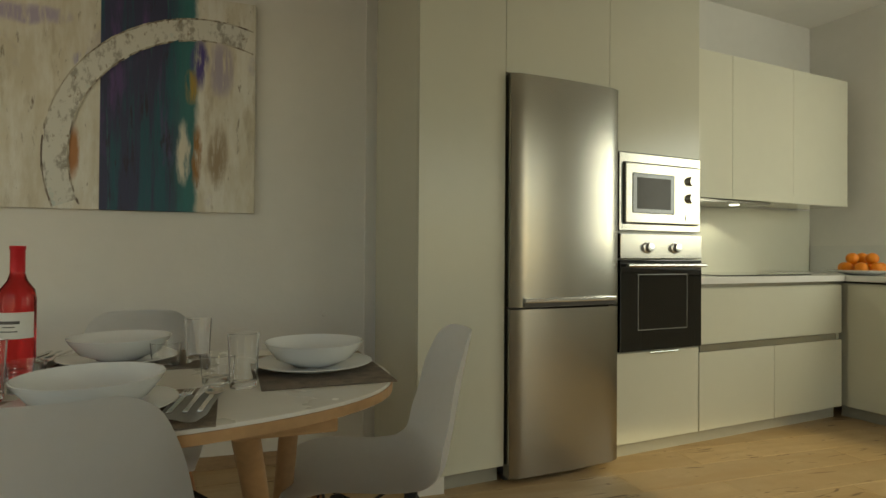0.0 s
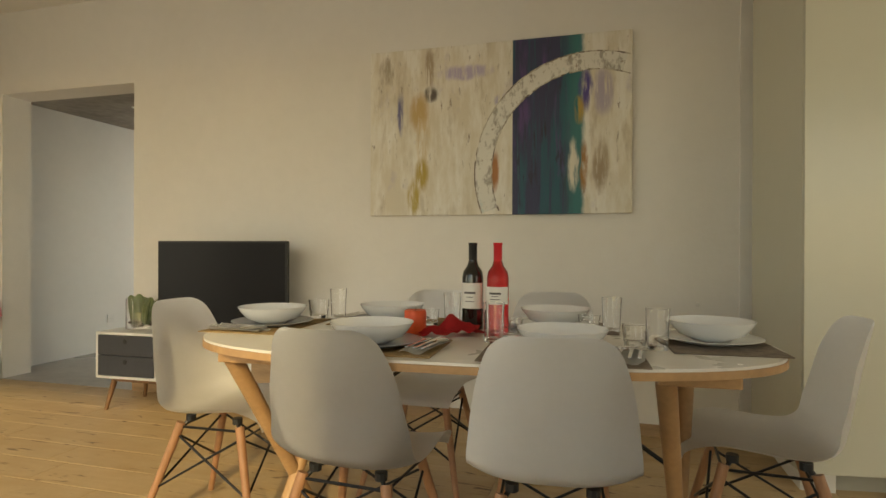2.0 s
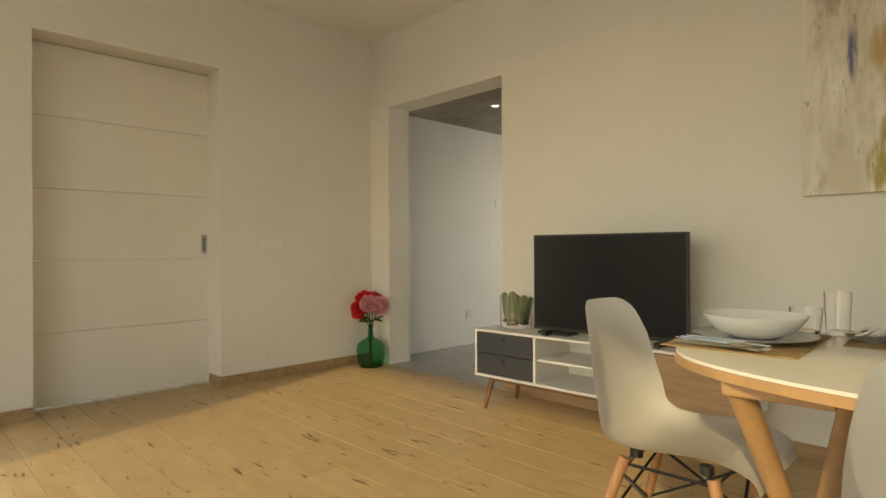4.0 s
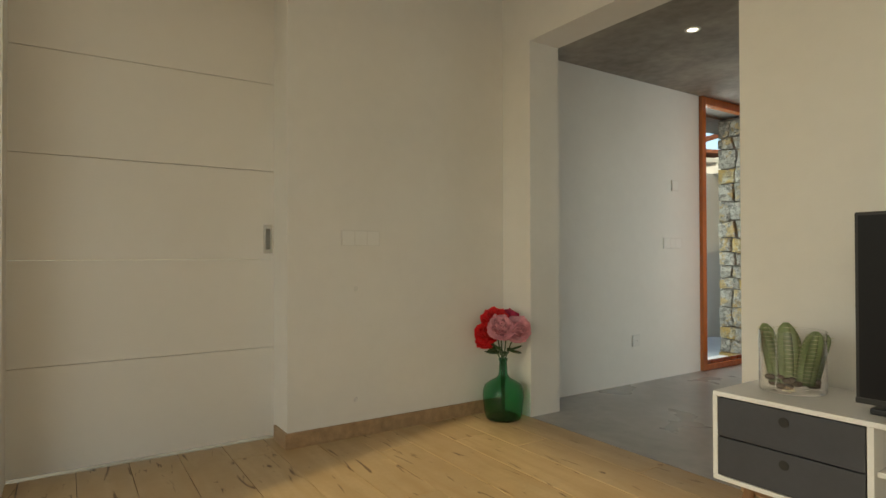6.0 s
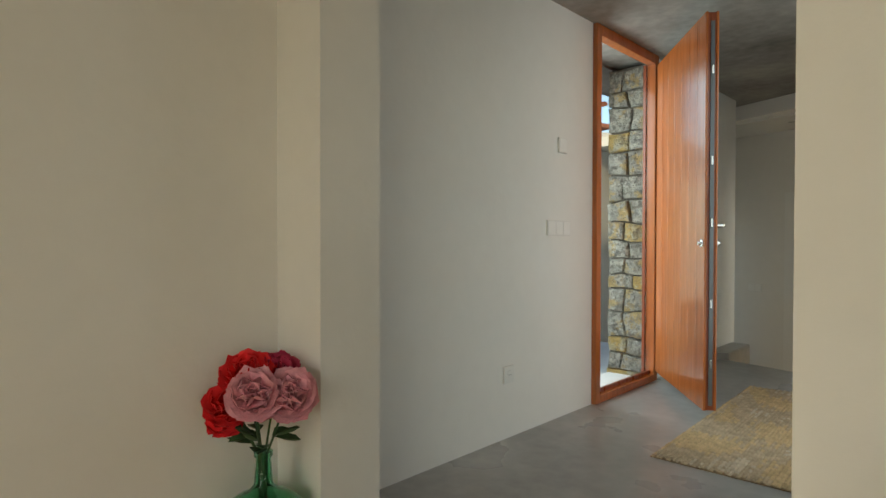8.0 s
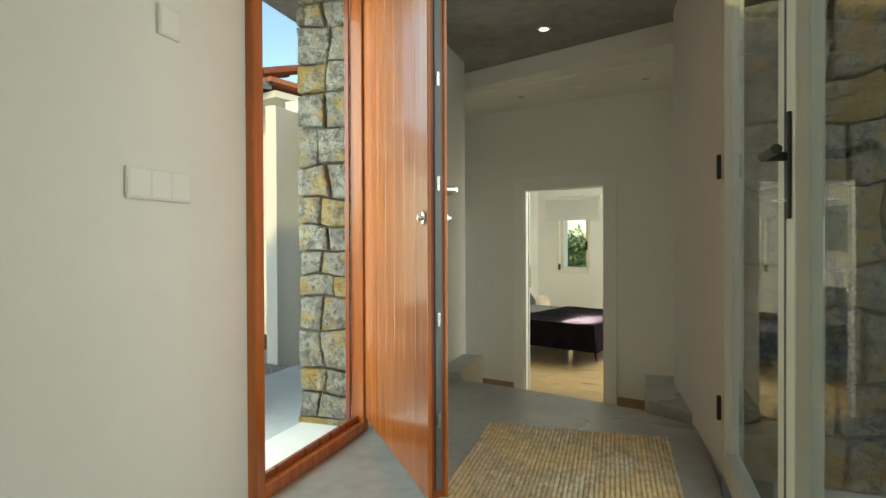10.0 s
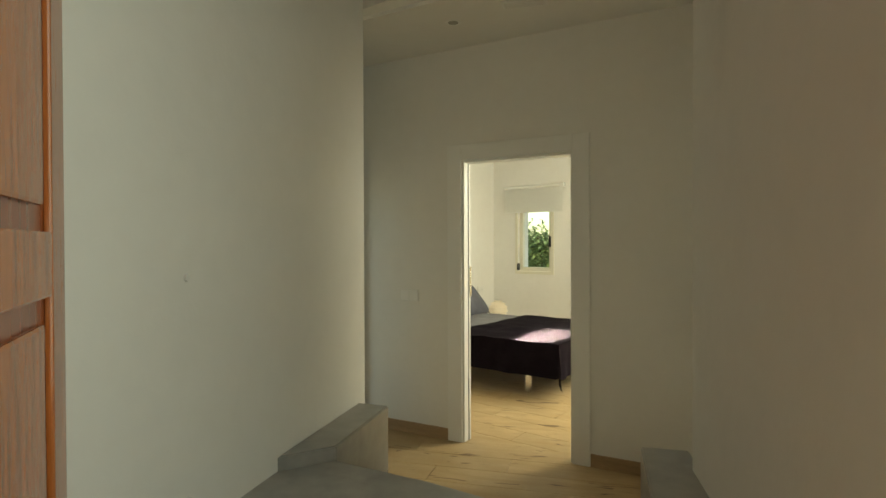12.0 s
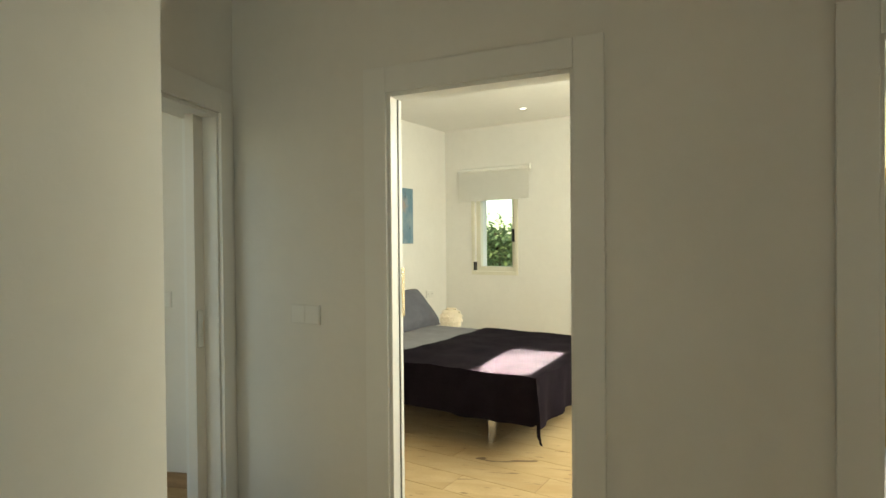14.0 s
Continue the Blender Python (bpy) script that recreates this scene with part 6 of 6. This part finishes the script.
def spread(u, v):
    """The bedspread: flat on top, hanging over the foot and both long sides in soft folds."""
    drop = 0.285
    x0, x1, y0, y1 = -1.13, 0.0, 0.0, 1.5
    sx = u * (x1 - x0 + drop)
    sy = v * (y1 - y0 + 2 * drop) - drop
    x, z, y = x0 + min(sx, x1 - x0), 0.505, y0 + min(max(sy, 0), y1 - y0)
    over = max(0, sx - (x1 - x0))
    oy = -sy if sy < 0 else max(0, sy - (y1 - y0))
    hang = min(math.hypot(over, oy), drop * 1.1) if over and oy else max(over, oy)
    wave = 0.018 * math.sin((sy if over > oy else sx) * 21 + 0.6) * min(1, hang / drop)
    corner = min(over, oy) / drop
    z -= hang * (0.98 + 0.12 * corner)
    if over:
        x += 0.02 + wave + 0.05 * corner
    if oy:
        y += (-1 if sy < 0 else 1) * (0.02 + wave + 0.05 * corner)
    z += 0.010 * noise.noise(Vector((sx * 5, sy * 5, 0.4))) - 0.012 * math.sin(sx * 9 + 1.0) * min(1, hang / drop)
    return (x, y, z)


part("bedspread", grid_surface(spread, 60, 80, 0.006), BEDDARK, bed, "dark plum velvet bedspread", smooth=True)


def pillow(m, material, label):
    p = thing("pillow", m, label, "pillow", "bed pillows")

    def f(u, v, sgn):
        a, b = 2 * u - 1, 2 * v - 1
        t_ = (1 - abs(a) ** 3.2) * (1 - abs(b) ** 3.2)
        return (a * 0.32 * (1 - 0.06 * (1 - abs(b))), b * 0.22 * (1 - 0.06 * (1 - abs(a))), sgn * (0.008 + 0.085 * max(0, t_) ** 0.6))
    bm = bmesh.new()
    for sgn in (1, -1):
        g = grid_surface(lambda u, v: f(u, v, sgn), 20, 16)
        me = bpy.data.meshes.new("t")
        g.to_mesh(me)
        bm.from_mesh(me)
    bmesh.ops.remove_doubles(bm, verts=bm.verts[:], dist=0.02)
    part("cover", bm, material, p, smooth=True)


for y, mt, dx, lab in ((0.38, PILLOWM, 0.0, "slate grey pillow leaning on the bed head"), (1.10, PILLOWM, 0.0, "slate grey pillow leaning on the bed head"), (0.38, LINEN, -0.14, "white linen pillow behind a grey one")):
    pillow(bed_at @ Matrix.Translation((-1.80 + dx, y + 0.16, 0.66)) @ Matrix.Rotation(radians(48), 4, 'Y') @ Matrix.Rotation(radians(90), 4, 'Z'), mt, lab)
ns = thing("nightstand", BED0 @ Matrix.Translation((-1.76, 2.18, 0)), "small white bedside table beside the bed", "table")
part("body", boxed(-0.22, -0.20, 0.12, 0.22, 0.20, 0.265, bev=0.004), LACQUER, ns)
part("drawer", boxed(0.221, -0.19, 0.13, 0.235, 0.19, 0.255, bev=0.003), LACQUER, ns)
for a in (-0.18, 0.18):
    for b in (-0.16, 0.16):
        part("leg", rod(bmesh.new(), (a, b, 0.12), (a, b, 0), 0.015, 0.012, 8), BEECH, ns)
lm = thing("bedside_lamp", BED0 @ Matrix.Translation((-1.70, 2.19, 0.266)), "round white paper lamp of overlapping petals", "lamp")
part("foot", lathe([(0, 0), (0.05, 0), (0.05, 0.008), (0, 0.01)], 16), LACQUER, lm)
bm = bmesh.new()
for k in range(7):
    ph = radians(-72 + k * 24)
    n = max(5, int(14 * math.cos(ph)))
    for i in range(n):
        az = (i + 0.5 * (k % 2)) * math.tau / n
        d = Vector((math.cos(ph) * math.cos(az), math.cos(ph) * math.sin(az), math.sin(ph)))
        t1 = Vector((-math.sin(az), math.cos(az), 0))
        t2 = d.cross(t1)
        c = Vector((0, 0, 0.135)) + d * 0.118
        v = [bm.verts.new(c + t1 * 0.030 * math.cos(q) + t2 * 0.030 * math.sin(q) + d * (0.014 * (1 if math.sin(q) < 0 else 0))) for q in [s * math.tau / 10 for s in range(10)]]
        bm.faces.new(v)
part("shade", bm, LAMPGLOW, lm, "paper petal shade")
part("core", ball(bmesh.new(), (0, 0, 0.130), 0.112, seg=20, rings=14), LAMPGLOW, lm, smooth=True)
wa = thing("wall_art", bedm @ Matrix.Translation((HEAD + 0.002, 1.63, 1.24)), "unframed blue and grey canvas above the bed", "picture")
ARTM = mixed("blue_art", [((0.25, 0.33, 0.38), 0, 0, (1, 1, 1)), ((0.12, 0.22, 0.30), 0.45, 0.6, (3, 3, 2)), ((0.33, 0.27, 0.25), 0.55, 0.7, (5, 5, 5)), ((0.05, 0.06, 0.08), 0.62, 0.7, (22, 22, 6))])
part("canvas", boxed(0, -0.40, 0, 0.03, 0.40, 0.61, bev=0.003), ARTM, wa)
sk = switch_plate(bedm @ pose(HEAD, 2.39, 0.645, 0, 0, 90), 2, "white double socket above the bedside table", "socket")
wn = tagged(new("window_1"), "small cream aluminium bedroom window", "window", kind="structure")
wn.matrix_basis = bedm
FW = 0.055
for q in ((WX0, WIN_Y + 0.04, WZ0, WX0 + FW, WIN_Y + 0.10, WZ1), (WX1 - FW, WIN_Y + 0.04, WZ0, WX1, WIN_Y + 0.10, WZ1), (WX0 + FW, WIN_Y + 0.04, WZ0, WX1 - FW, WIN_Y + 0.10, WZ0 + FW), (WX0 + FW, WIN_Y + 0.04, WZ1 - FW, WX1 - FW, WIN_Y + 0.10, WZ1)):
    part("window_frame", boxed(*q, bev=0.003), CREAM, wn)
for q in ((WX0 - 0.04, WIN_Y - 0.012, WZ0 - 0.04, WX0, WIN_Y - 0.001, WZ1 + 0.04), (WX1, WIN_Y - 0.012, WZ0 - 0.04, WX1 + 0.04, WIN_Y - 0.001, WZ1 + 0.04), (WX0, WIN_Y - 0.012, WZ0 - 0.04, WX1, WIN_Y - 0.001, WZ0)):
    part("window_trim", boxed(*q, bev=0.002), CREAM, wn)
pn = part("pane", boxed(WX0 + FW, WIN_Y + 0.065, WZ0 + FW, WX1 - FW, WIN_Y + 0.072, WZ1 - FW), PANE, wn)
pn.visible_shadow = False
part("handle", boxed(WX1 - 0.04, WIN_Y - 0.01, 1.25, WX1 - 0.015, WIN_Y + 0.04, 1.40, bev=0.004), BLACK, wn, "black window handle")
part("hinge", boxed(WX0 - 0.012, WIN_Y - 0.016, WZ0 + 0.01, WX0 + 0.006, WIN_Y + 0.04, WZ0 + 0.11), BLACK, wn)
rb = thing("roller_blind", bedm, "half-lowered white roller blind over the window", "blind")
part("fabric", boxed(-1.905, WIN_Y - 0.030, 1.745, -1.0, WIN_Y - 0.0285, 2.09), BLIND, rb)
part("bottom_bar", boxed(-1.905, WIN_Y - 0.034, 1.733, -1.0, WIN_Y - 0.022, 1.745, bev=0.002), LACQUER, rb)
bm = rod(bmesh.new(), (-1.915, WIN_Y - 0.03, 2.10), (-0.99, WIN_Y - 0.03, 2.10), 0.022, seg=14)
part("tube", bm, LACQUER, rb, smooth=True)
part("bracket", boxed(-0.99, WIN_Y - 0.055, 2.07, -0.975, WIN_Y - 0.001, 2.13), LACQUER, rb)
dl = thing("downlight", bedm @ Matrix.Translation((-0.79, 2.14, BH)), "small round lit recessed downlight", "lamp", "downlights")
part("ring", lathe([(0.030, -0.004), (0.043, -0.005), (0.046, 0.0)], 24), LACQUER, dl, smooth=True)
part("lens", lathe([(0, -0.0035), (0.031, -0.0035)], 20), SPOTGLOW, dl)


# trees outside the bedroom window
def tree(m, h, w, label, seed):
    t = thing("tree", m, label, "tree")
    r = random.Random(seed)
    tr, cr, lt = bmesh.new(), bmesh.new(), bmesh.new()
    rod(tr, (0, 0, 0), (0.1, 0, h * 0.55), 0.14, 0.08, 10)
    for i in range(16):
        a = r.uniform(0, math.tau)
        b = Vector((0.1, 0, h * r.uniform(0.3, 0.6)))
        e = Vector((w * r.uniform(0.3, 0.95) * math.cos(a), w * r.uniform(0.3, 0.95) * math.sin(a), h * r.uniform(0.5, 0.98)))
        rod(tr, b, e, 0.045, 0.012, 6)
        for k in range(130):
            c = b.lerp(e, r.uniform(0.35, 1.08)) + Vector((r.gauss(0, 0.26), r.gauss(0, 0.26), r.gauss(0, 0.2)))
            e2 = c + Vector((r.uniform(-1, 1), r.uniform(-1, 1), r.uniform(-0.6, 0.6))).normalized() * r.uniform(0.10, 0.2)
            leaf_bm(cr if r.random() < 0.6 else lt, c, e2, 0.035)
    part("trunk", tr, BARK, t)
    part("crown", cr, TREEL, t)
    part("crown", lt, TREEY, t)


tree(bedm @ Matrix.Translation((-4.9, 9.5, -0.25)), 1.85, 0.6, "young tree with loose green foliage", 2)
tree(bedm @ Matrix.Translation((-7.4, 14.5, -0.25)), 1.45, 1.7, "broad green garden tree", 7)
tree(bedm @ Matrix.Translation((-5.2, 16.0, -0.25)), 1.3, 1.5, "broad green garden tree", 12)

# ---- planks ----
planks(scene.objects["floor"], -5.84, 4.3, -4.3, 0.0, 0.0, 0.205, 1.35)
planks(scene.objects["floor_kitchen"], 0.19, 4.3, 0.0, 0.8, 0.0, 0.205, 1.35)
planks(scene.objects["floor_landing"], -6.25, -2.5, 4.0, 5.65, LOW, 0.205, 1.35)
planks(scene.objects["floor_bedroom"], HEAD, 1.5, -1.8, WIN_Y, -0.0018, 0.205, 1.35, BED0, lambda a, b, y: (BED0 @ Vector(((a + b) / 2, y, 0))).y < 5.2)
